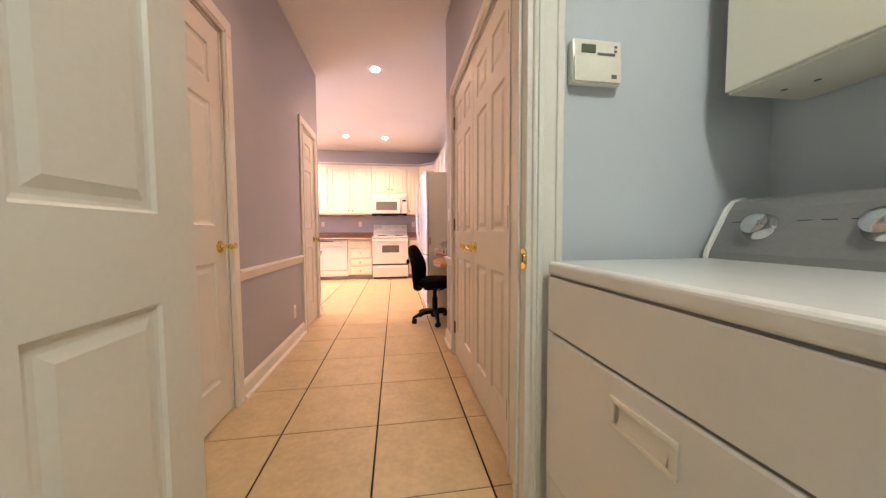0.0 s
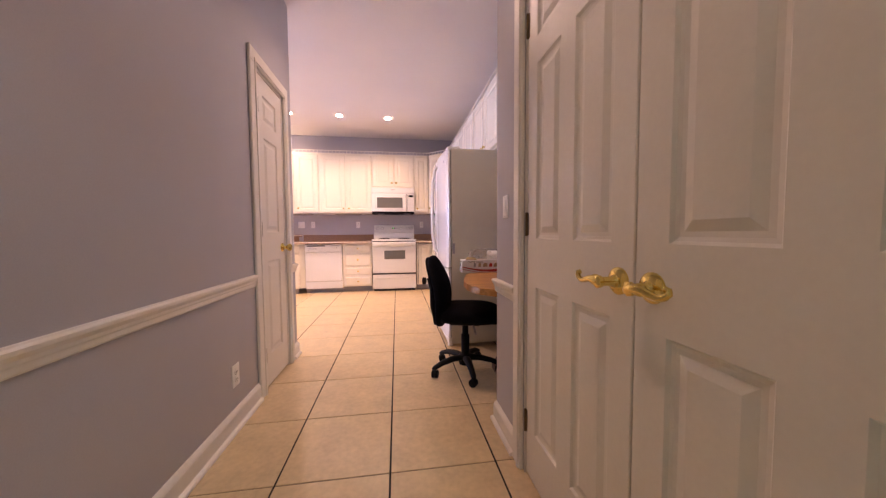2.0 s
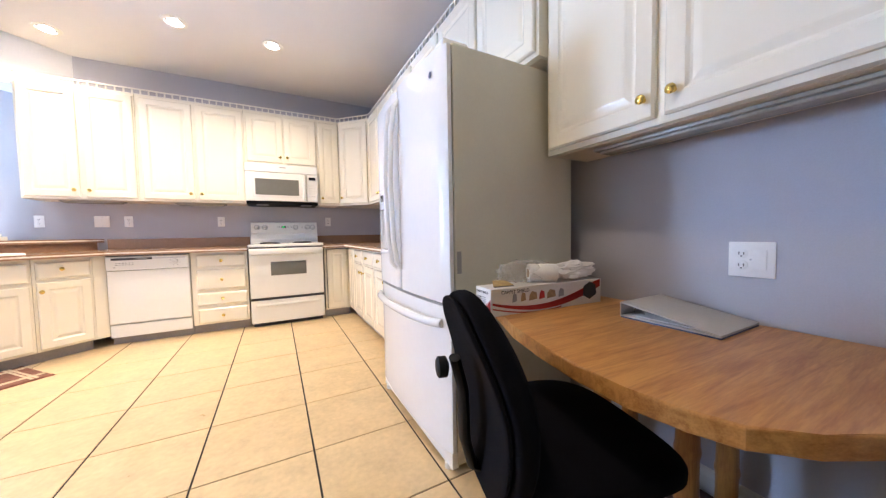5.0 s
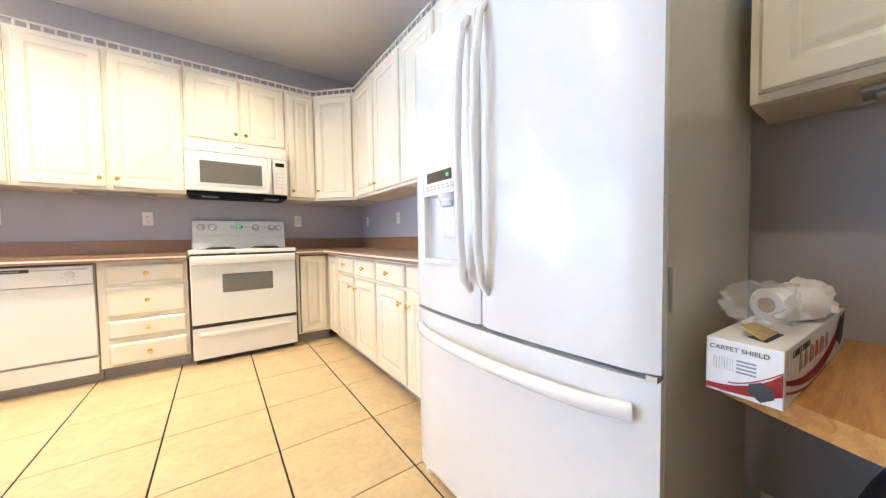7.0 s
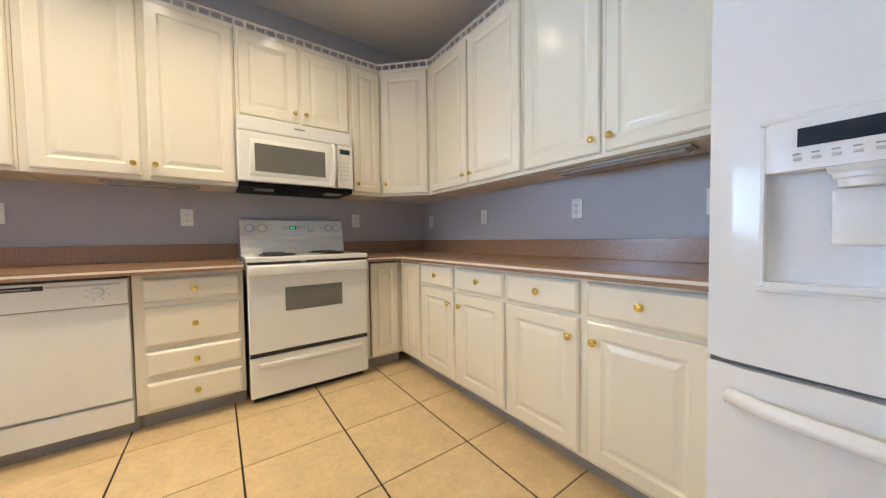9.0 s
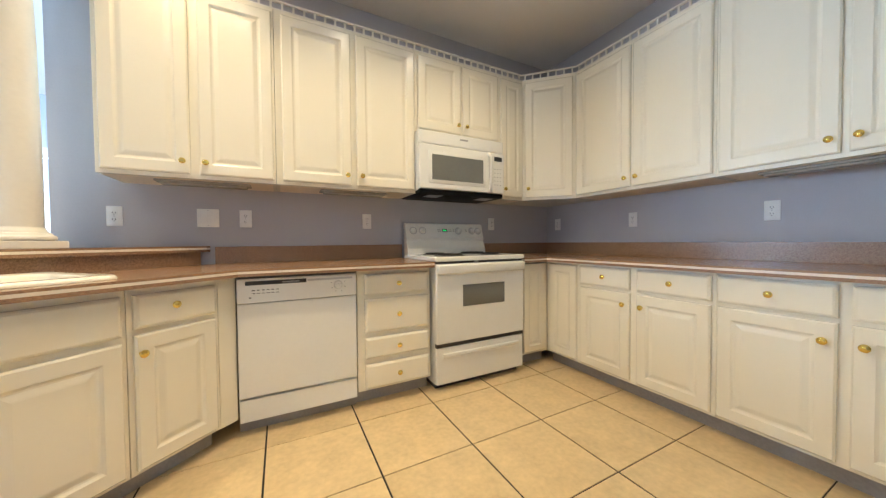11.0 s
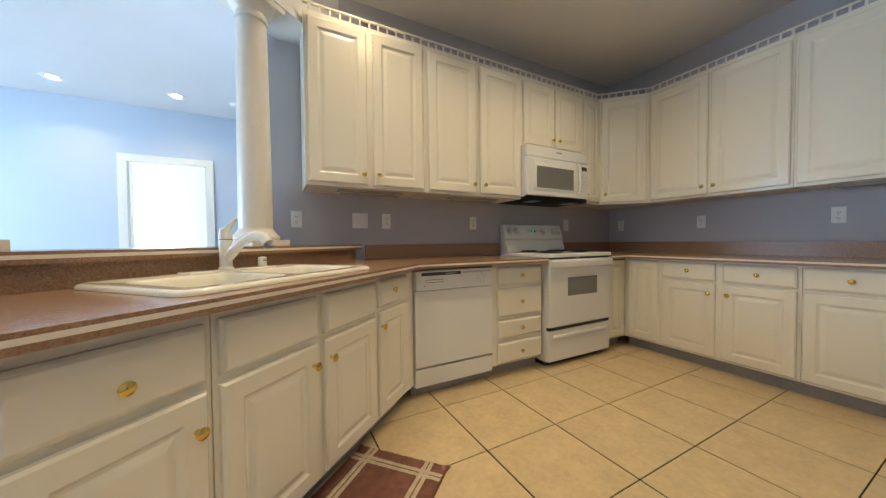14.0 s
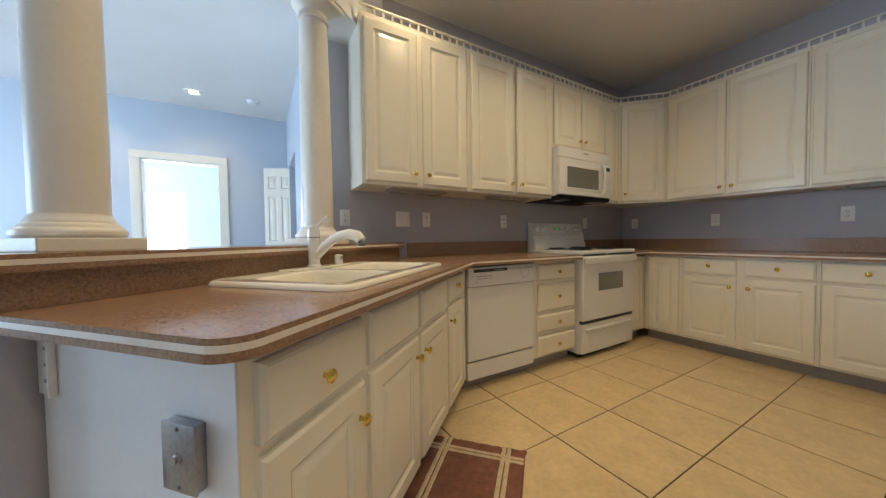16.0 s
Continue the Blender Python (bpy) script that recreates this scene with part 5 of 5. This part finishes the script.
    part("print", boxes(((CUT[0] + 0.042 + 0.025 * k, -0.0046, 1.170), (CUT[0] + 0.053 + 0.025 * k, 0.004, 1.173))), M_LABEL, dp)
part("spout", lathe(bm_new(), [(0.024, 1.098), (0.030, 1.100), (0.031, 1.114), (0.037, 1.117), (0.038, 1.126), (0.044, 1.130), (0.046, 1.142)], 28, Matrix.Translation((CM + 0.005, 0.026, 0)) @ Matrix.Diagonal((1, 0.6, 1, 1))), M_FRIDGE, dp)
part("paddle", box(bm_new(), (CM - 0.032, 0.034, 0.985), (CM + 0.042, 0.05, 1.100), 0.008, 3), M_FRIDGE, dp)
for x in (0.02, W - 0.10):
    part("hinge_cover", box(bm_new(), (x, 0.035, 1.724), (x + 0.08, 0.15, 1.755), 0.008), M_PLAST_W, fr)
part("hinge", boxes(((W - 0.026, 0.028, 0.697), (W - 0.006, 0.06, 0.709))), M_STEEL, fr)
part("grille", boxes(((0.01, 0.04, 0.02), (W - 0.01, 0.07, 0.085))), M_PLAST_W, fr)
for x in (0.06, W - 0.06):
    part("foot", lathe(bm_new(), [(0.022, 0.0), (0.022, 0.02), (0.012, 0.03)], 14, Matrix.Translation((x, 0.055, 0))), M_PLAST_W, fr)
    part("foot", lathe(bm_new(), [(0.022, 0.0), (0.022, 0.02), (0.012, 0.03)], 14, Matrix.Translation((x, D - 0.08, 0))), M_PLAST_W, fr)
part("side_label", boxes(((W - 0.0062, 0.075, 0.83), (W - 0.0045, 0.095, 0.92))), M_LABEL, fr, "small grey sticker")
part("sticker", lathe(bm_new(), [(0.012, 0), (0.012, 0.001)], 16, Matrix.Translation((W - 0.10, 0.0155, 1.64)) @ Matrix.Rotation(radians(90), 4, "X")), M_BLUE, fr, "small blue sticker")

# ---------------------------------------------------------------- desk and what lies on it
DZ = 0.68
dk = thing("desk", pose(0.85, 3.10, 0), "honey-coloured wooden desk with a wavy edge and bamboo legs", "desk")
edge = [(0.57, 3.66), (0.53, 3.56), (0.475, 3.44), (0.425, 3.27), (0.392, 3.13), (0.386, 3.0), (0.398, 2.90), (0.425, 2.83), (0.50, 2.765), (0.60, 2.705), (0.75, 2.66), (1.155, 2.63), (1.155, 3.66)]
bm = prism(bm_new(), [(x - 0.85, y - 3.10) for x, y in edge], DZ - 0.042, DZ)
bmesh.ops.bevel(bm, geom=[e for e in bm.edges if abs(e.verts[0].co.z - e.verts[1].co.z) < 1e-5], offset=0.006, segments=3, profile=0.5, affect="EDGES")
part("tabletop", bm, M_DESK, dk, smooth=False)
part("foot_board", prism(bm_new(), [(x, y) for x, y in ((-0.22, -0.32), (0.27, -0.32), (0.27, 0.40), (-0.05, 0.40), (-0.22, 0.15))], 0.0, 0.04), M_DARKWOOD, dk, "dark reddish wooden foot board", smooth=False)
for x, y in ((0.84, 3.09), (0.83, 3.36), (1.08, 3.08), (1.07, 3.40)):
    prof, z = [], 0.04
    for n in range(4):
        z1 = 0.04 + (DZ - 0.082) * (n + 1) / 4
        prof += [(0.034, z + 0.004), (0.031, z + 0.02), (0.030, (z + z1) / 2), (0.031, z1 - 0.02), (0.034, z1 - 0.004)]
        z = z1
    part("leg", lathe(bm_new(), prof, 18, Matrix.Translation((x - 0.85, y - 3.10, 0))), M_BAMBOO, dk)


def text_mesh(body, size, mat):
    c = bpy.data.curves.new("lettering", "FONT")
    c.body, c.size, c.extrude = body, size, 0.0004
    ob = bpy.data.objects.new("lettering", c)
    scene.collection.objects.link(ob)
    me = bpy.data.meshes.new_from_object(ob.evaluated_get(bpy.context.evaluated_depsgraph_get()))
    bpy.data.objects.remove(ob)
    me.materials.clear()
    me.materials.append(mat)
    return me


cb = thing("cardboard_box", pose(0.470, 3.556, DZ, 0, 0, -4.0), "long white and red printed cardboard carton on the desk", "box")
BLN, BW, BH = 0.57, 0.108, 0.104
part("carton", box(bm_new(), (0, 0, 0), (BLN, BW, BH), 0.002), M_CARD, cb, smooth=False)


def band(x0, x1, mid, thick, top, n=20):
    """A printed band in x and z: mid and thick give its height and width at each share of its length."""
    bm = bm_new()
    lo, hi = [], []
    for k in range(n + 1):
        f = k / n
        x, z, t = x0 + (x1 - x0) * f, mid(f), thick(f)
        lo.append(bm.verts.new((x, 0, min(top, max(0.001, z - t / 2)))))
        hi.append(bm.verts.new((x, 0, max(0.0015, min(top, z + t / 2)))))
    for k in range(n):
        bm.faces.new((lo[k], lo[k + 1], hi[k + 1], hi[k]))
    bmesh.ops.solidify(bm, geom=bm.faces[:], thickness=0.0006)
    return bm


def sag(f):
    return 0.076 - 0.068 * math.sin(math.pi * min(1.0, 0.12 + 0.86 * f)) ** 0.9 + 0.020 * f


part("red_band", band(0.006, BLN - 0.008, sag, lambda f: 0.008 + 0.030 * f, BH - 0.002), M_RED, cb, "red curved printed band", pose(0, -0.0012, 0))
part("red_band", band(0.006, 0.34, lambda f: sag(f * 0.58) - 0.018, lambda f: 0.005, BH - 0.002), M_RED, cb, "thin red curved line", pose(0, -0.0012, 0))
for x, w, mat in ((0.095, 0.022, M_LABEL), (0.135, 0.024, M_TAN), (0.175, 0.040, M_TAN), (0.225, 0.028, M_RED), (0.265, 0.045, M_TAN), (0.325, 0.030, M_LABEL)):
    part("picture", prism(bm_new(), [(0, 0), (w, 0.004), (w * 0.9, 0.030), (w * 0.35, 0.036), (0.002, 0.022)], -0.0003, 0.0003), mat, cb, "small printed picture", pose(x, -0.0010, 0.046, 90, 0, 0))
part("emblem", prism(bm_new(), [(0, 0), (0.04, 0.02), (0.035, 0.06), (0.0, 0.075), (-0.035, 0.06), (-0.04, 0.02)], -0.0003, 0.0003), M_INK_GAP, cb, "dark shield emblem", pose(0.50, -0.0016, 0.02, 90, 0, 0))
part("lettering", text_mesh("CARPET SHIELD", 0.0185, M_INK_GAP), M_INK_GAP, cb, "black printed words", pose(0.045, -0.0012, 0.082, 90, 0, 0))
part("lettering", text_mesh("CARPET SHIELD", 0.0120, M_INK_GAP), M_INK_GAP, cb, "black printed words", pose(-0.0012, BW - 0.006, 0.084, 90, 0, -90))
part("barcode", boxes(*[((-0.0012, BW - 0.012 - 0.004 * k, 0.046), (-0.0002, BW - 0.0145 - 0.004 * k + 0.0005, 0.070)) for k in range(8)]), M_INK_GAP, cb)
part("small_print", boxes(*[((-0.0012, 0.035, 0.046 + 0.007 * k), (-0.0002, 0.062, 0.049 + 0.007 * k)) for k in range(4)]), M_LABEL, cb)
END = pose(-0.0012, BW, 0, 0, 0, -90)
part("red_band", band(0.001, BW - 0.001, lambda f: 0.010 + 0.004 * f + 0.030 * f ** 3, lambda f: 0.010 + 0.030 * f ** 2, BH - 0.03), M_RED, cb, "red printed corner", END)
part("red_band", band(0.035, BW - 0.001, lambda f: 0.024 + 0.042 * f ** 1.6, lambda f: 0.0025, BH - 0.03), M_RED, cb, "thin red curved line", END)
part("emblem", prism(bm_new(), [(0.0, 0.0), (0.017, 0.012), (0.016, 0.028), (0.0, 0.036), (-0.016, 0.028), (-0.017, 0.012)], -0.0004, 0.0004), M_INK_GAP, cb, "dark shield emblem", pose(-0.0022, 0.028, 0.004, 90, 0, -90))
part("torn_opening", prism(bm_new(), [(0.035, 0.03), (0.125, 0.025), (0.13, 0.05), (0.05, 0.06)], BH, BH + 0.0012), M_INK_GAP, cb, "dark torn opening in the lid")
part("torn_flap", prism(bm_new(), [(0.0, 0.0), (0.092, 0.0), (0.075, 0.036), (0.018, 0.042)], 0, 0.0015), M_TORN, cb, "torn yellow-brown flap of the lid", pose(0.035, 0.036, BH + 0.002, 24, 0, -2))

rl = thing("paper_roll", pose(0.755, 3.585, DZ + BH + 0.038, 0, 90, -30), "white paper roll lying on the carton", "paper roll")
bm = lathe(bm_new(), [(0.016, -0.056), (0.035, -0.058), (0.038, -0.055), (0.038, 0.055), (0.035, 0.058), (0.016, 0.056)], 32)
part("roll", bm, M_PAPER, rl)
part("core", lathe(bm_new(), [(0.013, -0.059), (0.017, -0.0595), (0.017, 0.0595), (0.013, 0.059)], 20), M_TAN, rl, "brown cardboard core")


def crumple(seed, sx, sy, sz, amount, cuts=4):
    bm = bm_new()
    bmesh.ops.create_icosphere(bm, subdivisions=cuts, radius=1.0)
    off = Vector((seed * 3.1, seed * 1.7, seed))
    for v in bm.verts:
        n = noise.noise(v.co * 2.2 + off) + 0.9 * abs(noise.noise(v.co * 3.2 + off)) + 0.25 * abs(noise.noise(v.co * 7 + off))
        v.co = v.co * (1 + amount * n)
        v.co.x, v.co.y, v.co.z = v.co.x * sx, v.co.y * sy, max(-sz, v.co.z * sz)
    return bm


solid("plastic_bag", crumple(1, 0.115, 0.052, 0.040, 0.6, 4), M_FILM, "crumpled clear plastic bag on the carton", "plastic bag", m=pose(0.685, 3.62, DZ + BH + 0.046, 0, 0, 10), smooth=False)
solid("crumpled_tissue", crumple(5, 0.125, 0.046, 0.034, 0.45), M_PAPER, "crumpled white tissue lying on the carton", "tissue", m=pose(0.925, 3.575, DZ + BH + 0.040, 0, 0, 4))

bi = thing("binder", pose(1.002, 3.318, DZ, 0, 0, -90), "grey vinyl ring binder lying on the desk", "binder")
part("back_cover", box(bm_new(), (0, -0.13, 0.0), (0.29, 0.13, 0.004), 0.001), M_BLUE, bi, "dark blue lower sheet")
part("back_board", box(bm_new(), (0, -0.13, 0.005), (0.29, 0.13, 0.009), 0.001), M_BINDER, bi)
part("spine", box(bm_new(), (-0.004, -0.13, 0.004), (0.0, 0.13, 0.055), 0.001), M_BINDER, bi)
part("front_cover", box(bm_new(), (0, -0.13, -0.002), (0.295, 0.13, 0.002), 0.001), M_BINDER, bi, m=pose(-0.002, 0, 0.054, 0, 8.5, 0))
part("paper_sheet", box(bm_new(), (0.03, -0.11, 0.0095), (0.26, 0.11, 0.012), 0.0005), M_PAPER, bi, m=pose(0, 0, 0, 0, -0.0, 0))
for y in (-0.07, 0.0, 0.07):
    part("ring", tube(bm_new(), [(0.012 + 0.018 - 0.018 * math.cos(a), y, 0.012 + 0.018 * math.sin(a) * 1.4) for a in [math.pi * k / 10 for k in range(11)]], 0.0018, 8), M_CHROME, bi)

# ---------------------------------------------------------------- office chair
oc = thing("office_chair", pose(0.425, 3.235, 0, 0, 0, -15), "black fabric swivel office chair with castors", "office chair")
part("hub", lathe(bm_new(), [(0.045, 0.055), (0.05, 0.07), (0.045, 0.125), (0.034, 0.135)], 24), M_BLACK, oc)
part("column", lathe(bm_new(), [(0.030, 0.13), (0.030, 0.27), (0.022, 0.275), (0.022, 0.37)], 24), M_BLACK, oc)
for k in range(5):
    a = radians(213 + 72 * k)
    ca, sa = math.cos(a), math.sin(a)
    lg = part("leg", tube(bm_new(), [(0.03 * ca, 0.03 * sa, 0.105), (0.10 * ca, 0.10 * sa, 0.108), (0.19 * ca, 0.19 * sa, 0.092), (0.245 * ca, 0.245 * sa, 0.070), (0.262 * ca, 0.262 * sa, 0.060)], 0.026, 12, [1.1, 1, 0.85, 0.75, 0.5], 0.8), M_BLACK, oc)
    part("castor", lathe(bm_new(), [(0.012, -0.024), (0.025, -0.022), (0.027, -0.018), (0.027, -0.004), (0.02, -0.002), (0.02, 0.002), (0.027, 0.004), (0.027, 0.018), (0.025, 0.022), (0.012, 0.024)], 20,
                           Matrix.Translation((0.245 * ca, 0.245 * sa, 0.027)) @ Matrix.Rotation(a + 0.9, 4, "Z") @ Matrix.Rotation(radians(90), 4, "X")), M_BLACK, lg)


def cushion(sx, sy, sz, power=3.2, shape=None, seg=28):
    """A padded slab: a squarish rounded solid."""
    bm = bm_new()
    bmesh.ops.create_uvsphere(bm, u_segments=seg * 2, v_segments=seg, radius=1.0)
    for v in bm.verts:
        x, y, z = v.co
        r = max(1e-6, (abs(x) ** power + abs(y) ** power) ** (1 / power)) / max(1e-6, math.hypot(x, y))
        f = 1 / r if r > 0 else 1
        zz = math.copysign(abs(z) ** 0.55, z)
        v.co = Vector((x * f * sx, y * f * sy, zz * sz))
        if shape:
            v.co = shape(v.co)
    return bm


part("mechanism", box(bm_new(), (-0.11, -0.08, 0.355), (0.11, 0.08, 0.40), 0.012), M_BLACK, oc)
part("seat_shell", cushion(0.225, 0.22, 0.022), M_BLACK, oc, m=pose(0.03, 0, 0.412))
part("seat", cushion(0.245, 0.24, 0.050, shape=lambda c: Vector((c.x, c.y, c.z - 0.035 * max(0, c.x / 0.235) ** 3))), M_FABRIC, oc, m=pose(0.045, 0, 0.445))
part("back_bar", tube(bm_new(), [(-0.06, 0, 0.385), (-0.17, 0, 0.375), (-0.225, 0, 0.40), (-0.243, 0, 0.47), (-0.246, 0, 0.60), (-0.266, 0, 0.68)], 0.026, 12, None, 0.55), M_BLACK, oc)
bend_back = lambda c: Vector((c.x * (1 - 0.22 * max(0, c.y / 0.26)), c.y, c.z - 0.55 * c.x * c.x * -1.0 - 0.035 * math.cos(c.y / 0.26 * 2.2)))
part("backrest", cushion(0.215, 0.255, 0.046, 2.7, bend_back), M_FABRIC, oc, m=pose(-0.185, 0, 0.596, 0, 0, 90) @ pose(0, 0, 0, 82, 0, 0) @ pose(0, 0, 0, 0, 180, 0))
part("back_shell", cushion(0.195, 0.245, 0.014, 2.7, bend_back), M_FABRIC, oc, m=pose(-0.222, 0, 0.594, 0, 0, 90) @ pose(0, 0, 0, 82, 0, 0) @ pose(0, 0, 0, 0, 180, 0))
part("adjusting_knob", lathe(bm_new(), [(0.012, 0.0), (0.026, 0.006), (0.026, 0.026), (0.020, 0.03)], 14, Matrix.Translation((-0.283, 0, 0.66)) @ Matrix.Rotation(radians(-90), 4, "Y")), M_BLACK, oc)
part("lever", tube(bm_new(), [(0.05, -0.06, 0.375), (0.07, -0.18, 0.368), (0.08, -0.235, 0.350)], 0.007, 8), M_STEEL, oc, "steel height lever")

# ---------------------------------------------------------------- laundry room
dy = thing("dryer", pose(0.432, 0.655, 0, 0, 0, -90), "white dryer with a pull-down door and grey console", "dryer")
W, D, H = 0.735, 0.72, 0.897
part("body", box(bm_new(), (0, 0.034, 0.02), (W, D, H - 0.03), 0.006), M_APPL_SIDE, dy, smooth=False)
part("top", box(bm_new(), (-0.004, 0.0, H - 0.040), (W + 0.004, D, H), 0.012, 4), M_APPL, dy, smooth=False)
part("front_panel", box(bm_new(), (0.0, 0.001, 0.700), (W, 0.034, H - 0.044), 0.003), M_APPL, dy, smooth=False)
HX0, HX1, HZ0, HZ1 = 0.278, 0.430, 0.588, 0.653
# grey backing paints shade into the dryer's panel joints
part("gap_shade_strip", boxes(((0.002, 0.006, H - 0.045), (W - 0.002, 0.034, H - 0.039)), ((0.002, 0.006, 0.275), (W - 0.002, 0.034, 0.701))), M_PLAST_G, dy, "joint shade between the panels, laid in as dark backing")
part("side_rail", boxes(((0.0, 0.001, 0.277), (0.028, 0.033, 0.699))), M_APPL, dy)
part("side_rail", boxes(((W - 0.028, 0.001, 0.277), (W, 0.033, 0.699))), M_APPL, dy)
dd = part("door", panel_slab(bm_new(), W - 0.06, 0.414, 0.008, [(HX0 - 0.018, HX1 - 0.042, HZ0 - 0.269, HZ1 - 0.292)], [(0.0005, 0.0079)], edge=0.004), M_APPL, dy, m=pose(0.030, -0.002, 0.28), smooth=False)
IN_DOOR = pose(-0.030, 0.002, -0.28)
part("handle_frame", boxes(((HX0, -0.008, HZ0), (HX1, -0.001, HZ0 + 0.012)), ((HX0, -0.008, HZ1 - 0.013), (HX1, -0.001, HZ1)), ((HX0, -0.008, HZ0 + 0.012), (HX0 + 0.013, -0.001, HZ1 - 0.013)), ((HX1 - 0.013, -0.008, HZ0 + 0.012), (HX1, -0.001, HZ1 - 0.013)), bevel=0.002), M_SINK, dd, "cream recessed pull", m=IN_DOOR)
part("handle_well", boxes(((HX0 + 0.012, 0.0035, HZ0 + 0.011), (HX1 - 0.012, 0.0055, HZ1 - 0.012))), M_SINK, dd, m=IN_DOOR)
part("handle_lip", prism(bm_new(), [(0.0035, HZ0 + 0.012), (-0.006, HZ0 + 0.012), (0.0035, 0.632)], HX0 + 0.02, HX1 - 0.02), M_SINK, dd, m=IN_DOOR @ Matrix(((0, 0, 1, 0), (1, 0, 0, 0), (0, 1, 0, 0), (0, 0, 0, 1))))
part("lower_panel", box(bm_new(), (0.0, 0.001, 0.02), (W, 0.034, 0.276), 0.003), M_APPL, dy, smooth=False)
XZ = Matrix(((0, 0, 1, 0), (1, 0, 0, 0), (0, 1, 0, 0), (0, 0, 0, 1)))
cons = [(0.515, H), (0.520, H + 0.02), (0.585, H + 0.145), (0.605, H + 0.170), (0.64, H + 0.180), (0.69, H + 0.165), (0.705, H)]
part("console", prism(bm_new(), cons, 0.012, W - 0.012), material("console_grey", (0.20, 0.20, 0.20), 0.35, vary=0.05), dy, "dark grey control console", XZ, smooth=False)
for x in (0.0, W - 0.012):
    part("console_end", prism(bm_new(), [(a - 0.006 if a < 0.60 else a, b + (0.006 if b > H + 0.01 else 0)) for a, b in cons], x, x + 0.012), M_APPL, dy, "white console end cap", XZ, smooth=False)
for x, r in ((0.118, 0.034), (0.345, 0.034)):
    part("knob", lathe(bm_new(), [(r + 0.006, 0.0), (r + 0.004, 0.006), (r, 0.010), (r * 0.9, 0.028), (r * 0.6, 0.034)], 28, Matrix.Translation((x, 0.557, H + 0.092)) @ Matrix.Rotation(radians(63), 4, "X")), M_CHROME, dy, "silver control knob")
for x in (0.05, 0.085, 0.205, 0.25, 0.30, 0.44):
    part("print", boxes(((x - 0.014, -0.0008, -0.001), (x + 0.014, 0.0012, 0.001))), M_INK_GAP, dy, m=pose(0, 0.5655, H + 0.108, -27, 0, 0))
lc = thing("wall_cabinet", pose(0.975, 0.625, 1.377, 0, 0, -90), "white laundry wall cabinet above the dryer", "wall cabinet")
part("body", box(bm_new(), (0, 0, 0), (1.0, 0.268, 0.80), 0.002), M_CAB, lc, smooth=False)
for x in (0.055, 0.115):
    part("screw_cap", lathe(bm_new(), [(0.007, -0.002), (0.007, 0.001)], 12, Matrix.Translation((x, 0.10 + x * 0.3, 0))), M_PLAST_G, lc)
part("door", box(bm_new(), (0.003, -0.018, 0.004), (0.49, -0.001, 0.796), 0.003), M_CAB, lc, smooth=False)
part("door", box(bm_new(), (0.495, -0.018, 0.004), (0.997, -0.001, 0.796), 0.003), M_CAB, lc, smooth=False)

# ---------------------------------------------------------------- rug
rgm = thing("rug", at_uv(0.46, -0.34, 0.0), "brown bath rug with double cream stripes", "rug")


def pile(x0, x1, y0, y1, z, seed, step=0.012, rim=0.45, fuzz=0.003, corner=0.0):
    """A field of tufts with an uneven outline; corner: the radius of its rounded corners."""
    bm = bm_new()
    nx, ny = max(2, int((x1 - x0) / step)), max(2, int((y1 - y0) / step))
    cx, cy = (x0 + x1) / 2, (y0 + y1) / 2
    vs = []
    for i in range(nx + 1):
        row = []
        for j in range(ny + 1):
            x = x0 + (x1 - x0) * i / nx + fuzz * noise.noise(Vector((i * 0.83, j * 0.83, seed)))
            y = y0 + (y1 - y0) * j / ny + fuzz * noise.noise(Vector((j * 0.79, i * 0.79, seed + 3)))
            if corner:
                ax, ay = abs(x - cx) - ((x1 - x0) / 2 - corner), abs(y - cy) - ((y1 - y0) / 2 - corner)
                if ax > 0 and ay > 0:
                    k = max(ax, ay) / math.hypot(ax, ay)
                    x += math.copysign(ax * (k - 1), x - cx)
                    y += math.copysign(ay * (k - 1), y - cy)
            inner = 0 < i < nx and 0 < j < ny
            row.append(bm.verts.new((x, y, z + fuzz * 1.3 * noise.noise(Vector((i * 0.77, j * 0.77, seed + 8))) if inner else z * rim)))
        vs.append(row)
    for i in range(nx):
        for j in range(ny):
            bm.faces.new((vs[i][j], vs[i + 1][j], vs[i + 1][j + 1], vs[i][j + 1]))
    return bm


RL, RW = 0.76, 0.46
part("rug_field", pile(0, RL, 0, RW, 0.013, 1, 0.007, 0.1, 0.0035, 0.035), M_RUG, rgm)
for y in (0.073, 0.097, RW - 0.097, RW - 0.073):
    part("stripe", pile(0.004, RL - 0.004, y - 0.0092, y + 0.0092, 0.0175, 7 + y, 0.006, 0.85, 0.0028), M_RUG_L, rgm, "cream stripe")
for x in (0.073, 0.097, RL - 0.097, RL - 0.073):
    part("stripe", pile(x - 0.0092, x + 0.0092, 0.004, RW - 0.004, 0.0180, 9 + x, 0.006, 0.85, 0.0028), M_RUG_L, rgm, "cream stripe")

# ---------------------------------------------------------------- floor tiles, each its own piece
TILE = mesh_of("tile", box(bm_new(), (0.0042, 0.0027, -0.009), (P_TILE - 0.0042, P_TILE - 0.0027, 0.0), 0.0012, 1), M_TILE)
floor_ob = bpy.data.objects["floor"]
for i in range(-9, 3):
    for j in range(-12, 8):
        x, y = TX + i * P_TILE, TY + j * P_TILE
        if x > 1.0 or (x < -1.1 and y < 3.4) or (y < -1.4) or (x > 0.5 and y < 2.3 and y > 0.6) or x < -3.85:
            continue
        t = part("tile", TILE, None, floor_ob)
        t.location = (x, y, 0.0006 * noise.noise(Vector((i * 3.3, j * 2.7, 1.0))))
